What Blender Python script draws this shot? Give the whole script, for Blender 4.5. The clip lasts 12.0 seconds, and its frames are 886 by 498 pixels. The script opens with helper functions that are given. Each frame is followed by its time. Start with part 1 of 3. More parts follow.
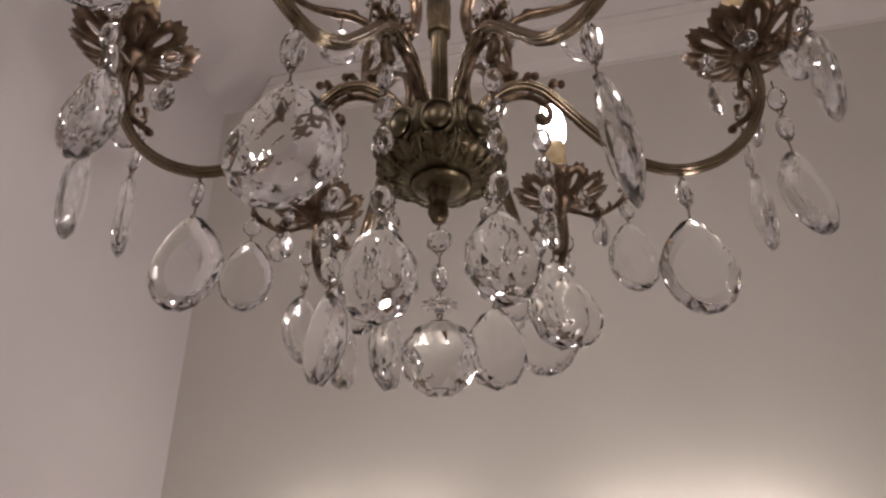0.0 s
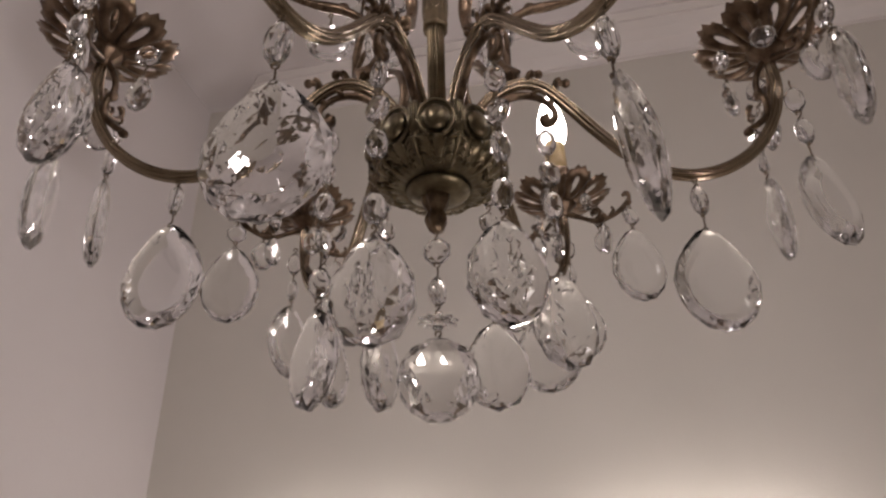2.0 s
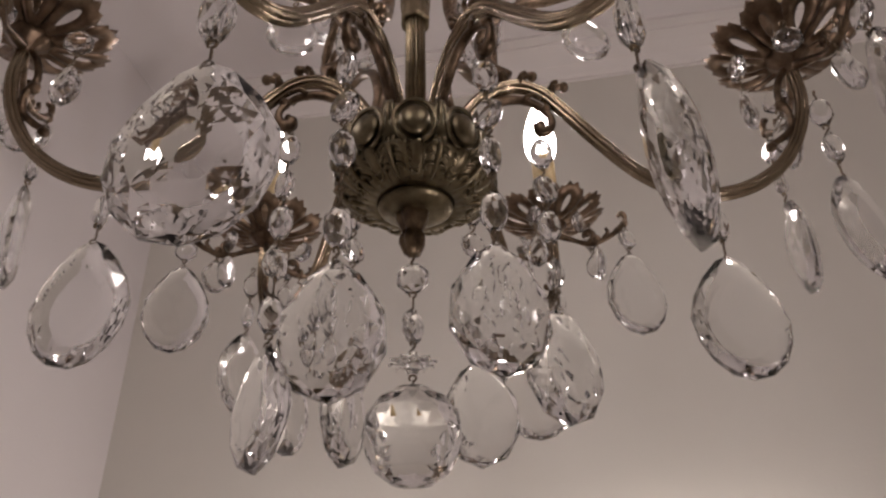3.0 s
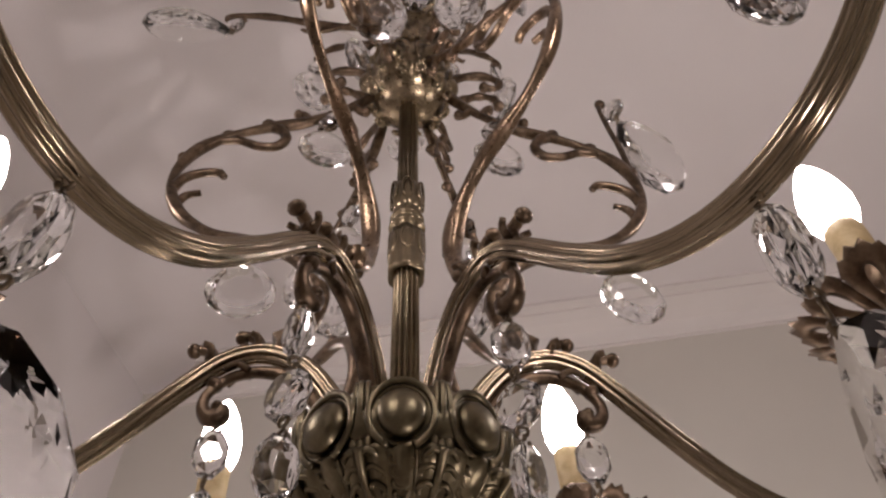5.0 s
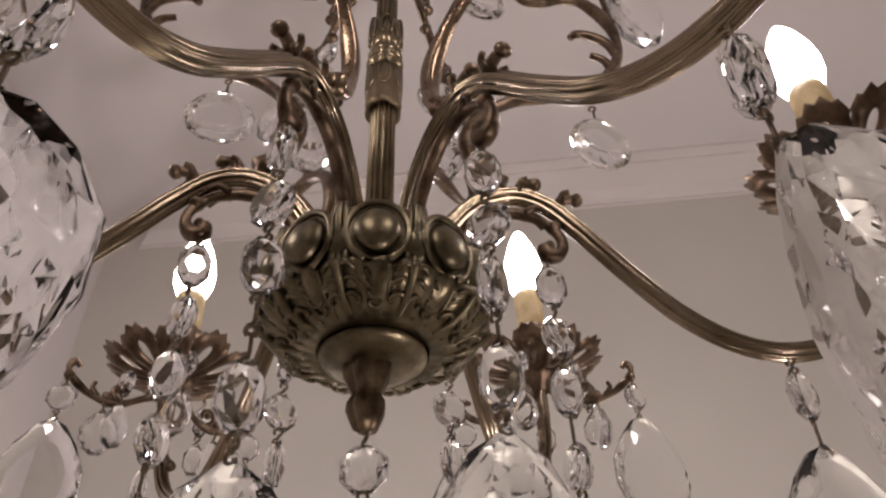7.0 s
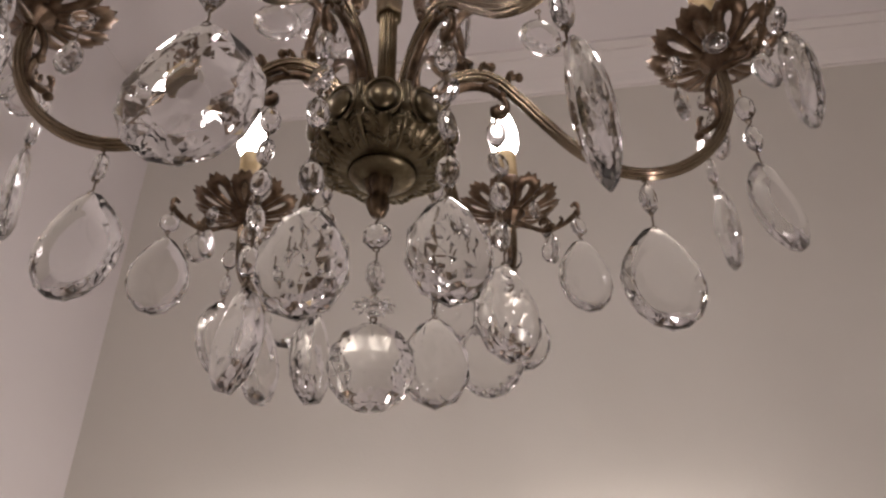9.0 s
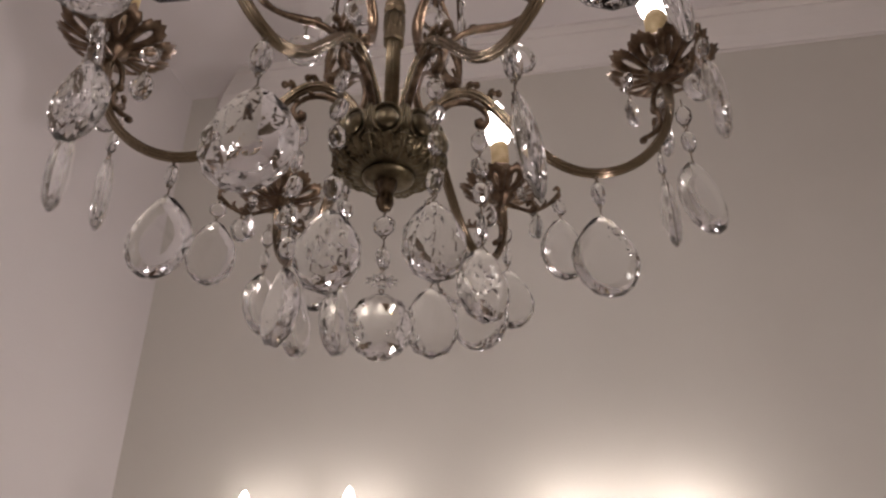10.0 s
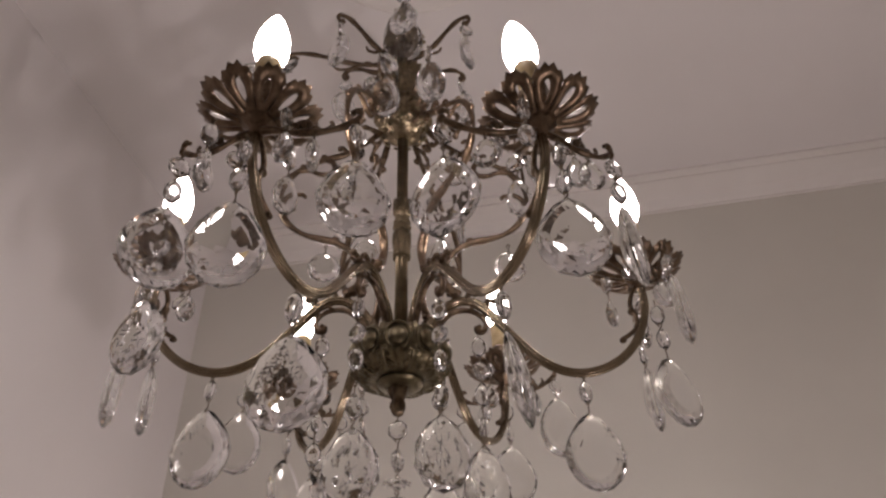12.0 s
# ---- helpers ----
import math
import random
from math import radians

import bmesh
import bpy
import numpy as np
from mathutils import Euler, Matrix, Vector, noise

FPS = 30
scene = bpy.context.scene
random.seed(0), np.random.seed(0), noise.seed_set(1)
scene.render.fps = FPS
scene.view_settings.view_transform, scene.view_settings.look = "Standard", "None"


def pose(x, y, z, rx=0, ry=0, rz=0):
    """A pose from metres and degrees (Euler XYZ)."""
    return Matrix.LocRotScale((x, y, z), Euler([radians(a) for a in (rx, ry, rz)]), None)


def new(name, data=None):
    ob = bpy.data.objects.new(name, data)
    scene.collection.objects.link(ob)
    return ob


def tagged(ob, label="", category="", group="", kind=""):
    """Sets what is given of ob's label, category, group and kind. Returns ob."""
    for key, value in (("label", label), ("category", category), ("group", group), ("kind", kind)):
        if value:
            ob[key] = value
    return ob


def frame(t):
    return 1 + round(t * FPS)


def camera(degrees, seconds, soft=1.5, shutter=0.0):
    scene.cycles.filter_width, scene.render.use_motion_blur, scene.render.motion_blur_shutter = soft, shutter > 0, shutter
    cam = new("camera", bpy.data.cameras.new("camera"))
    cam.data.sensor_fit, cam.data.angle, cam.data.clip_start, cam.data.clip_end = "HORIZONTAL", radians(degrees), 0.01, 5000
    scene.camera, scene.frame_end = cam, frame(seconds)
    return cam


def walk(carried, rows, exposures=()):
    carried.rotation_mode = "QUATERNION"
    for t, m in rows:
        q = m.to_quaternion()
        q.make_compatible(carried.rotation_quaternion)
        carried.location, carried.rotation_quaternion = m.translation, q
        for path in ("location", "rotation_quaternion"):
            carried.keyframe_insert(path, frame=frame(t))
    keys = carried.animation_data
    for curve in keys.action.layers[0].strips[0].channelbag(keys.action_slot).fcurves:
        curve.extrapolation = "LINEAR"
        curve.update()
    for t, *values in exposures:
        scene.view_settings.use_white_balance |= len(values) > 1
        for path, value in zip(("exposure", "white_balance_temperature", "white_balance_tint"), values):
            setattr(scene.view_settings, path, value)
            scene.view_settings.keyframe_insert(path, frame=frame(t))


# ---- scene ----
# Camera: a hand-held look up at a chandelier, from under half a metre to about a metre away.
cam = camera(62.2, 12.0, soft=2.4)
ROWS = [
    (0.0, -0.0024, -0.5047, 1.6471, 118.89, 0.67, -0.02),
    (0.5, 0.0003, -0.5159, 1.6654, 119.57, 1.18, -0.66),
    (1.0, 0.0090, -0.5293, 1.6794, 120.77, 1.30, 0.34),
    (1.5, 0.0085, -0.5182, 1.6817, 120.00, 1.04, 0.11),
    (2.0, -0.0084, -0.4728, 1.6756, 118.76, 1.07, -0.74),
    (2.5, -0.0095, -0.4404, 1.6890, 118.79, 1.23, -2.03),
    (2.7, -0.0101, -0.4268, 1.7009, 119.19, 1.05, -2.86),
    (4.3, 0.0055, -0.3036, 1.8111, 131.39, 1.60, -3.02),
    (4.5, 0.0017, -0.2948, 1.8213, 135.25, 1.21, -2.41),
    (5.0, -0.0047, -0.2849, 1.8322, 140.76, 1.66, -3.40),
    (5.5, -0.0033, -0.2892, 1.8402, 144.32, 3.11, -4.75),
    (6.0, -0.0071, -0.2894, 1.8347, 146.03, 2.78, -5.32),
    (6.5, -0.0155, -0.2943, 1.8238, 136.95, 1.77, -7.58),
    (7.0, -0.0087, -0.2848, 1.8103, 130.01, 1.53, -7.12),
    (7.5, -0.0076, -0.2835, 1.7947, 129.37, 1.21, -6.05),
    (7.7, -0.0127, -0.2868, 1.7811, 128.63, 0.82, -5.78),
    (9.3, 0.0011, -0.4754, 1.6339, 120.38, 0.63, -5.22),
    (9.5, -0.0002, -0.5008, 1.6217, 119.87, 0.24, -3.99),
    (10.0, 0.0154, -0.5779, 1.5994, 118.32, 0.10, -3.51),
    (10.5, 0.0370, -0.6390, 1.5919, 118.36, 0.03, -2.73),
    (11.0, 0.0378, -0.6734, 1.6112, 121.91, -0.03, -1.63),
    (11.5, 0.0243, -0.6849, 1.6128, 125.94, 0.31, -1.12),
    (12.0, 0.0105, -0.7089, 1.6175, 127.83, 1.45, -2.10),
]
walk(cam, [(t, pose(x, y, z, rx, ry, rz)) for t, x, y, z, rx, ry, rz in ROWS],
     [(0.0, -0.16), (2.7, -0.15), (4.5, 0.22), (7.5, 0.2), (9.5, -0.06), (10.5, -0.17), (12.0, -0.12)])

# Light: six frosted candle bulbs on the chandelier, four on the two wall lights, a low table lamp added beside for an
# unseen source, and their bounce.
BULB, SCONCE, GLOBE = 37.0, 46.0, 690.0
world = bpy.data.worlds.new("world")
scene.world = world
world.use_nodes = True
world.node_tree.nodes["Background"].inputs["Color"].default_value = (0.9, 0.8, 0.7, 1)
world.node_tree.nodes["Background"].inputs["Strength"].default_value = 0.02

TAU = 2 * math.pi


# ---- materials ----
def material(name):
    mat = bpy.data.materials.new(name)
    mat.use_nodes = True
    nt = mat.node_tree
    return mat, nt, nt.nodes["Principled BSDF"]


def add_node(nt, kind, **values):
    node = nt.nodes.new(kind)
    for key, value in values.items():
        node.inputs[key].default_value = value
    return node


def noise_mix(nt, bsdf, low, high, scale, detail=5.0, spread=(0.35, 0.65), second=0.0):
    """Base colour that drifts between two tones at one scale, and a second finer one."""
    co = nt.nodes.new("ShaderNodeTexCoord")
    tex = add_node(nt, "ShaderNodeTexNoise", Scale=scale, Detail=detail, Roughness=0.6)
    nt.links.new(co.outputs["Object"], tex.inputs["Vector"])
    ramp = nt.nodes.new("ShaderNodeValToRGB")
    ramp.color_ramp.elements[0].position, ramp.color_ramp.elements[1].position = spread
    ramp.color_ramp.elements[0].color, ramp.color_ramp.elements[1].color = (*low, 1), (*high, 1)
    nt.links.new(tex.outputs["Fac"], ramp.inputs["Fac"])
    nt.links.new(ramp.outputs["Color"], bsdf.inputs["Base Color"])
    return co, tex


def bump(nt, bsdf, co, scale, strength, distance, detail=4.0):
    tex = add_node(nt, "ShaderNodeTexNoise", Scale=scale, Detail=detail)
    nt.links.new(co.outputs["Object"], tex.inputs["Vector"])
    b = add_node(nt, "ShaderNodeBump", Strength=strength, Distance=distance)
    nt.links.new(tex.outputs["Fac"], b.inputs["Height"])
    nt.links.new(b.outputs["Normal"], bsdf.inputs["Normal"])
    return tex


def brass(name, low, high, rough, scale=70.0, relief=0.25):
    mat, nt, bsdf = material(name)
    bsdf.inputs["Metallic"].default_value = 1.0
    co, _ = noise_mix(nt, bsdf, low, high, scale, 6.0)
    tex = bump(nt, bsdf, co, 420.0, relief, 0.0006)
    ramp = add_node(nt, "ShaderNodeMapRange")
    ramp.inputs["To Min"].default_value, ramp.inputs["To Max"].default_value = rough - 0.08, rough + 0.12
    nt.links.new(tex.outputs["Fac"], ramp.inputs["Value"])
    nt.links.new(ramp.outputs["Result"], bsdf.inputs["Roughness"])
    return mat


ARM_BRASS, nt, bsdf = material("polished_reeded_brass")
bsdf.inputs["Metallic"].default_value = 1.0
bsdf.inputs["Roughness"].default_value = 0.2
co, tex = noise_mix(nt, bsdf, (0.19, 0.148, 0.098), (0.31, 0.25, 0.176), 22.0, 3.0, (0.3, 0.7))
ramp = add_node(nt, "ShaderNodeMapRange")
ramp.inputs["To Min"].default_value, ramp.inputs["To Max"].default_value = 0.14, 0.24
nt.links.new(tex.outputs["Fac"], ramp.inputs["Value"])
nt.links.new(ramp.outputs["Result"], bsdf.inputs["Roughness"])
CAST_BRASS = brass("antique_cast_brass", (0.065, 0.045, 0.03), (0.19, 0.135, 0.092), 0.36, 140.0, 0.6)
HUB_BRASS = brass("olive_bronze", (0.09, 0.074, 0.045), (0.20, 0.166, 0.105), 0.33, 90.0)
BALL_BRASS = brass("yellow_brass", (0.17, 0.132, 0.084), (0.33, 0.265, 0.175), 0.27, 100.0, 0.08)
STEM_BRASS = brass("worn_stem_brass", (0.15, 0.120, 0.076), (0.27, 0.218, 0.142), 0.30, 60.0, 0.04)
COPPER = brass("warm_copper_brass", (0.125, 0.088, 0.058), (0.27, 0.19, 0.128), 0.27, 45.0)
DARK = brass("blackened_brass", (0.07, 0.05, 0.035), (0.19, 0.14, 0.09), 0.38, 140.0)
PAN_BRASS = brass("reddish_brown_brass", (0.085, 0.058, 0.040), (0.205, 0.145, 0.100), 0.36, 110.0)
WIRE = brass("dark_wire", (0.09, 0.07, 0.05), (0.2, 0.15, 0.1), 0.4, 200.0)


def crystal(name, tone, ior=1.53):
    mat, nt, bsdf = material(name)
    bsdf.inputs["Base Color"].default_value = (*tone, 1)
    bsdf.inputs["Roughness"].default_value = 0.0
    bsdf.inputs["IOR"].default_value = ior
    bsdf.inputs["Transmission Weight"].default_value = 1.0
    return mat


CRYSTAL = crystal("clear_lead_crystal", (0.995, 0.998, 1.0))

SLEEVE, nt, bsdf = material("ivory_candle_sleeve")
co, _ = noise_mix(nt, bsdf, (0.46, 0.34, 0.17), (0.62, 0.49, 0.28), 90.0)
bump(nt, bsdf, co, 260.0, 0.3, 0.0006)
bsdf.inputs["Roughness"].default_value = 0.5


def glow(name, colour, strength):
    mat, nt, bsdf = material(name)
    bsdf.inputs["Base Color"].default_value = (0.9, 0.88, 0.84, 1)
    bsdf.inputs["Emission Color"].default_value = (*colour, 1)
    bsdf.inputs["Emission Strength"].default_value = strength
    return mat


BULB_GLASS = glow("lit_frosted_bulb", (1.0, 0.89, 0.87), BULB)
SCONCE_GLASS = glow("lit_wall_bulb", (1.0, 0.88, 0.82), SCONCE)
DIM_GLASS = glow("dimmer_wall_bulb", (1.0, 0.88, 0.82), 0.46 * SCONCE)
# Globe of the lamp added for the unseen low source.
GLOBE_GLASS = glow("stand_in_globe", (1.0, 0.88, 0.87), GLOBE)


def paint(name, low, high, scale, rough=0.85):
    mat, nt, bsdf = material(name)
    co, _ = noise_mix(nt, bsdf, low, high, scale, 4.0, (0.25, 0.75))
    bump(nt, bsdf, co, 160.0, 0.18, 0.0015)
    bsdf.inputs["Roughness"].default_value = rough
    return mat


WALL = paint("warm_white_wall_paint", (0.640, 0.613, 0.560), (0.699, 0.671, 0.616), 1.6)
CEIL = paint("matt_ceiling_paint", (0.70, 0.661, 0.660), (0.76, 0.721, 0.720), 1.3)
PLASTER = paint("painted_plaster", (0.73, 0.69, 0.67), (0.79, 0.75, 0.73), 4.0)
# Unseen floor, made pale to throw light up into crystals and brass.
FLOOR = paint("pale_bounce_floor", (0.44, 0.39, 0.34), (0.54, 0.49, 0.43), 3.0, 0.95)
WOOD = paint("dark_wood", (0.10, 0.055, 0.03), (0.2, 0.115, 0.065), 9.0, 0.4)


# ---- mesh helpers ----
def V(r, z, off=0.0):
    """A point in an arm's own plane: out from the axis, up, and aside."""
    return Vector((r, off, z))


def spline(points, steps=8):
    """A smooth line through the points."""
    pts = [Vector(p) for p in points]
    ext = [2 * pts[0] - pts[1], *pts, 2 * pts[-1] - pts[-2]]
    out = []
    for i in range(1, len(ext) - 2):
        a, b, c, d = ext[i - 1:i + 3]
        for k in range(steps):
            t = k / steps
            out.append(0.5 * ((2 * b) + (c - a) * t + (2 * a - 5 * b + 4 * c - d) * t * t + (3 * b - a - 3 * c + d) * t ** 3))
    out.append(pts[-1])
    return out


def tube(bm, line, radius, sides=8, lobes=0, depth=0.0, caps=True):
    """A tube along a line. radius: a number or a function of 0..1; lobes: reeds along its length."""
    n = len(line)
    rings, normal = [], None
    for i, p in enumerate(line):
        d = (line[min(i + 1, n - 1)] - line[max(i - 1, 0)]).normalized()
        if normal is None:
            normal = d.orthogonal().normalized()
            if abs(d.y) < 0.9:
                normal = (Vector((0, 1, 0)) - d * d.y).normalized()
        normal = (normal - d * normal.dot(d)).normalized()
        side = d.cross(normal)
        r = radius(i / (n - 1)) if callable(radius) else radius
        ring = []
        for k in range(sides):
            a = TAU * k / sides
            q = r * (1 - depth * (1 - abs(math.sin(0.5 * lobes * a + 0.4))) if lobes else 1)
            ring.append(bm.verts.new(p + (normal * math.cos(a) + side * math.sin(a)) * q))
        rings.append(ring)
    for a, b in zip(rings, rings[1:]):
        for k in range(sides):
            bm.faces.new((a[k], a[(k + 1) % sides], b[(k + 1) % sides], b[k]))
    if caps:
        bm.faces.new(rings[0][::-1])
        bm.faces.new(rings[-1])
    return bm


def lathe(bm, profile, sides=32, wave=None, centre=(0, 0)):
    """A turned body. profile: (r, z) from top to bottom; wave(angle, i) scales the radius."""
    rings = []
    for i, (r, z) in enumerate(profile):
        if r < 1e-5:
            rings.append([bm.verts.new((centre[0], centre[1], z))])
            continue
        rings.append([bm.verts.new((centre[0] + r * (wave(TAU * k / sides, i) if wave else 1) * math.cos(TAU * k / sides),
                                    centre[1] + r * (wave(TAU * k / sides, i) if wave else 1) * math.sin(TAU * k / sides), z)) for k in range(sides)])
    for a, b in zip(rings, rings[1:]):
        for k in range(sides):
            j = (k + 1) % sides
            if len(a) == 1:
                bm.faces.new((a[0], b[k], b[j]))
            elif len(b) == 1:
                bm.faces.new((a[k], b[0], a[j]))
            else:
                bm.faces.new((a[k], b[k], b[j], a[j]))
    for ring in (rings[0], rings[-1]):
        if len(ring) > 1:
            bm.faces.new(ring)
    return bm


def blob(bm, centre, size, seg=10, rows=6, turn=None):
    """A small rounded knob."""
    turn = turn or Matrix.Identity(3)
    grid = []
    for i in range(rows + 1):
        a = math.pi * i / rows
        if i in (0, rows):
            grid.append([bm.verts.new(Vector(centre) + turn @ Vector((0, 0, size[2] * math.cos(a))))])
        else:
            grid.append([bm.verts.new(Vector(centre) + turn @ Vector((size[0] * math.sin(a) * math.cos(TAU * k / seg), size[1] * math.sin(a) * math.sin(TAU * k / seg), size[2] * math.cos(a)))) for k in range(seg)])
    for a, b in zip(grid, grid[1:]):
        for k in range(seg):
            j = (k + 1) % seg
            if len(a) == 1:
                bm.faces.new((a[0], b[k], b[j]))
            elif len(b) == 1:
                bm.faces.new((a[k], b[0], a[j]))
            else:
                bm.faces.new((a[k], b[k], b[j], a[j]))


def finish(name, bm, mat, smooth=True):
    bmesh.ops.recalc_face_normals(bm, faces=bm.faces)
    mesh = bpy.data.meshes.new(name)
    bm.to_mesh(mesh)
    bm.free()
    for poly in mesh.polygons:
        poly.use_smooth = smooth
    mesh.materials.append(mat)
    return mesh


def part(name, data, parent=None, m=None, label=""):
    """One mesh object under its thing."""
    ob = new(name, data)
    ob.parent = parent
    if m is not None:
        ob.matrix_local = m
    return tagged(ob, label)


# ---- crystals ----
def pendant_mesh(name, tall, wide, thick, n=16, table=0.6, point=0.85, star=False):
    """A cut drop: egg outline hung from its top, bevelled rim facets and a clear flat table; star: facets to a point behind."""
    bm = bmesh.new()
    mid = -0.53 * tall

    def ring(s, y, half):
        out = []
        for k in range(n):
            a = TAU * (k + half) / n
            c = math.cos(a)
            up = max(0.0, c)
            x = 0.5 * wide * math.sin(a) * (1 - 0.34 * point * up ** 1.4)
            out.append(bm.verts.new((x * s, y * thick, mid + (0.47 * c + 0.06 * up ** 4) * tall * s - 0.02 * tall * (1 - s))))
        return out
    front, back = ring(1.0, -0.10, 0), ring(1.0, 0.10, 0)
    for k in range(n):
        j = (k + 1) % n
        bm.faces.new((front[k], front[j], back[j], back[k]))
    for base, sign in ((front, -1), (back, 1)):
        crown = ring(0.5 + 0.5 * table + 0.04, sign * 0.36, 0.5)
        top = ring(table, sign * 0.5, 0)
        for k in range(n):
            j = (k + 1) % n
            bm.faces.new((base[k], base[j], crown[k]))
            bm.faces.new((crown[k], base[j], crown[j], top[j]))
            bm.faces.new((crown[k], top[j], top[k]))
        if star and sign > 0:
            inner, tip = ring(0.3, 0.72, 0.5), bm.verts.new((0, 0.8 * thick, mid))
            for k in range(n):
                j = (k + 1) % n
                bm.faces.new((top[k], top[j], inner[k]))
                bm.faces.new((inner[k], top[j], inner[j]))
                bm.faces.new((inner[k], inner[j], tip))
        else:
            bm.faces.new(top)
    return finish(name, bm, CRYSTAL, False)


def lattice_mesh(name, tall, wide, thick, n=14):
    """A cut drop with lozenge facets in front and a flatter back."""
    bm = bmesh.new()
    mid = -0.54 * tall

    def ring(s, y, half):
        out = []
        for k in range(n):
            a = TAU * (k + half) / n
            c = math.cos(a)
            up = max(0.0, c)
            out.append(bm.verts.new((0.5 * wide * math.sin(a) * (1 - 0.3 * up ** 2) * s, y * thick, mid + (0.46 * c + 0.08 * up ** 3) * tall * s)))
        return out
    front, back = ring(1.0, -0.05, 0), ring(1.0, 0.05, 0)
    for k in range(n):
        j = (k + 1) % n
        bm.faces.new((front[k], front[j], back[j], back[k]))
    for base, sign in ((front, -1), (back, 1)):
        prev, half = base, 0
        for s, y in ((0.86, 0.20), (0.68, 0.34), (0.48, 0.43), (0.26, 0.5)) if sign < 0 else ((0.84, 0.22), (0.52, 0.42), (0.22, 0.5)):
            half = 0.5 - half
            cur = ring(s, sign * y, half)
            for k in range(n):
                j = (k + 1) % n
                if half:
                    bm.faces.new((prev[k], prev[j], cur[k]))
                    bm.faces.new((cur[k], prev[j], cur[j]))
                else:
                    bm.faces.new((prev[k], cur[j], cur[k]))
                    bm.faces.new((prev[k], prev[j], cur[j]))
            prev = cur
        bm.faces.new(prev)
    return finish(name, bm, CRYSTAL, False)


def bead_mesh(name, wide, tall, thick, n=8, table=0.55):
    """A cut bead, hung from its top."""
    bm = bmesh.new()

    def ring(s, y, half=0.5):
        return [bm.verts.new((0.5 * wide * s * math.sin(TAU * (k + half) / n), y, -0.5 * tall + 0.5 * tall * s * math.cos(TAU * (k + half) / n))) for k in range(n)]
    rows = [ring(table, -0.5 * thick), ring(0.86, -0.3 * thick, 0), ring(1, -0.08 * thick), ring(1, 0.08 * thick), ring(0.86, 0.3 * thick, 0), ring(table, 0.5 * thick)]
    for (a, b), half in zip(zip(rows, rows[1:]), (0, 1, None, 1, 0)):
        for k in range(n):
            j = (k + 1) % n
            if half is None:
                bm.faces.new((a[k], a[j], b[j], b[k]))
            elif (half == 0) == (a is rows[0]):
                bm.faces.new((a[k], a[j], b[j]))
                bm.faces.new((a[k], b[j], b[k]))
            else:
                bm.faces.new((a[k], a[j], b[k]))
                bm.faces.new((a[j], b[j], b[k]))
    bm.faces.new(rows[0])
    bm.faces.new(rows[-1])
    return finish(name, bm, CRYSTAL, False)


def rosette_mesh(name, r, tall, n=10):
    """A level flower-shaped disc with a small bead above and below it."""
    bm = bmesh.new()
    rings = []
    for s, z in ((0.2, 0.0), (0.28, -0.22), (0.55, -0.36), (1.0, -0.44), (1.0, -0.56), (0.55, -0.64), (0.28, -0.78), (0.2, -1.0)):
        wave = 0.24 if s == 1.0 else 0.12 if s == 0.55 else 0.0
        rings.append([bm.verts.new((r * s * (1 - wave * (k % 2)) * math.cos(math.pi * k / n), r * s * (1 - wave * (k % 2)) * math.sin(math.pi * k / n), tall * z)) for k in range(2 * n)])
    for a, b in zip(rings, rings[1:]):
        for k in range(2 * n):
            j = (k + 1) % (2 * n)
            bm.faces.new((a[k], b[k], b[j], a[j]))
    bm.faces.new(rings[0])
    bm.faces.new(rings[-1][::-1])
    return finish(name, bm, CRYSTAL, False)


def ball_mesh(name, r):
    """A faceted sphere, hung from its top."""
    bm = bmesh.new()
    rows, n = 8, 14
    grid = []
    for i in range(rows + 1):
        a = math.pi * i / rows
        if i in (0, rows):
            grid.append([bm.verts.new((0, 0, -r + 0.985 * r * math.cos(a)))])
        else:
            grid.append([bm.verts.new((r * math.sin(a) * math.cos(TAU * (k + 0.5 * (i % 2)) / n), r * math.sin(a) * math.sin(TAU * (k + 0.5 * (i % 2)) / n), -r + r * math.cos(a))) for k in range(n)])
    for i, (a, b) in enumerate(zip(grid, grid[1:])):
        for k in range(n):
            j = (k + 1) % n
            if len(a) == 1:
                bm.faces.new((a[0], b[k], b[j]))
            elif len(b) == 1:
                bm.faces.new((a[k], b[0], a[j]))
            elif i % 2:
                bm.faces.new((a[k], b[k], b[j]))
                bm.faces.new((a[k], b[j], a[j]))
            else:
                bm.faces.new((a[k], b[k], a[j]))
                bm.faces.new((a[j], b[k], b[j]))
    return finish(name, bm, CRYSTAL, False)


def hook_mesh(name, length):
    """A bent wire with an eye at each end, hung from its top."""
    bm = bmesh.new()
    r = 0.0021
    pts = [(r * math.sin(a), 0, -r + r * math.cos(a)) for a in np.linspace(-2.4, 3.1, 8)]
    pts += [(0.0004, 0, -2 * r - (length - 4 * r) * k / 2) for k in (0.4, 1.0, 1.6)]
    pts += [(-r * math.sin(a), 0.0, -length + r + r * math.cos(a)) for a in np.linspace(0, 5.4, 8)]
    tube(bm, [Vector(p) for p in pts], 0.00078, 6)
    return finish(name, bm, WIRE)


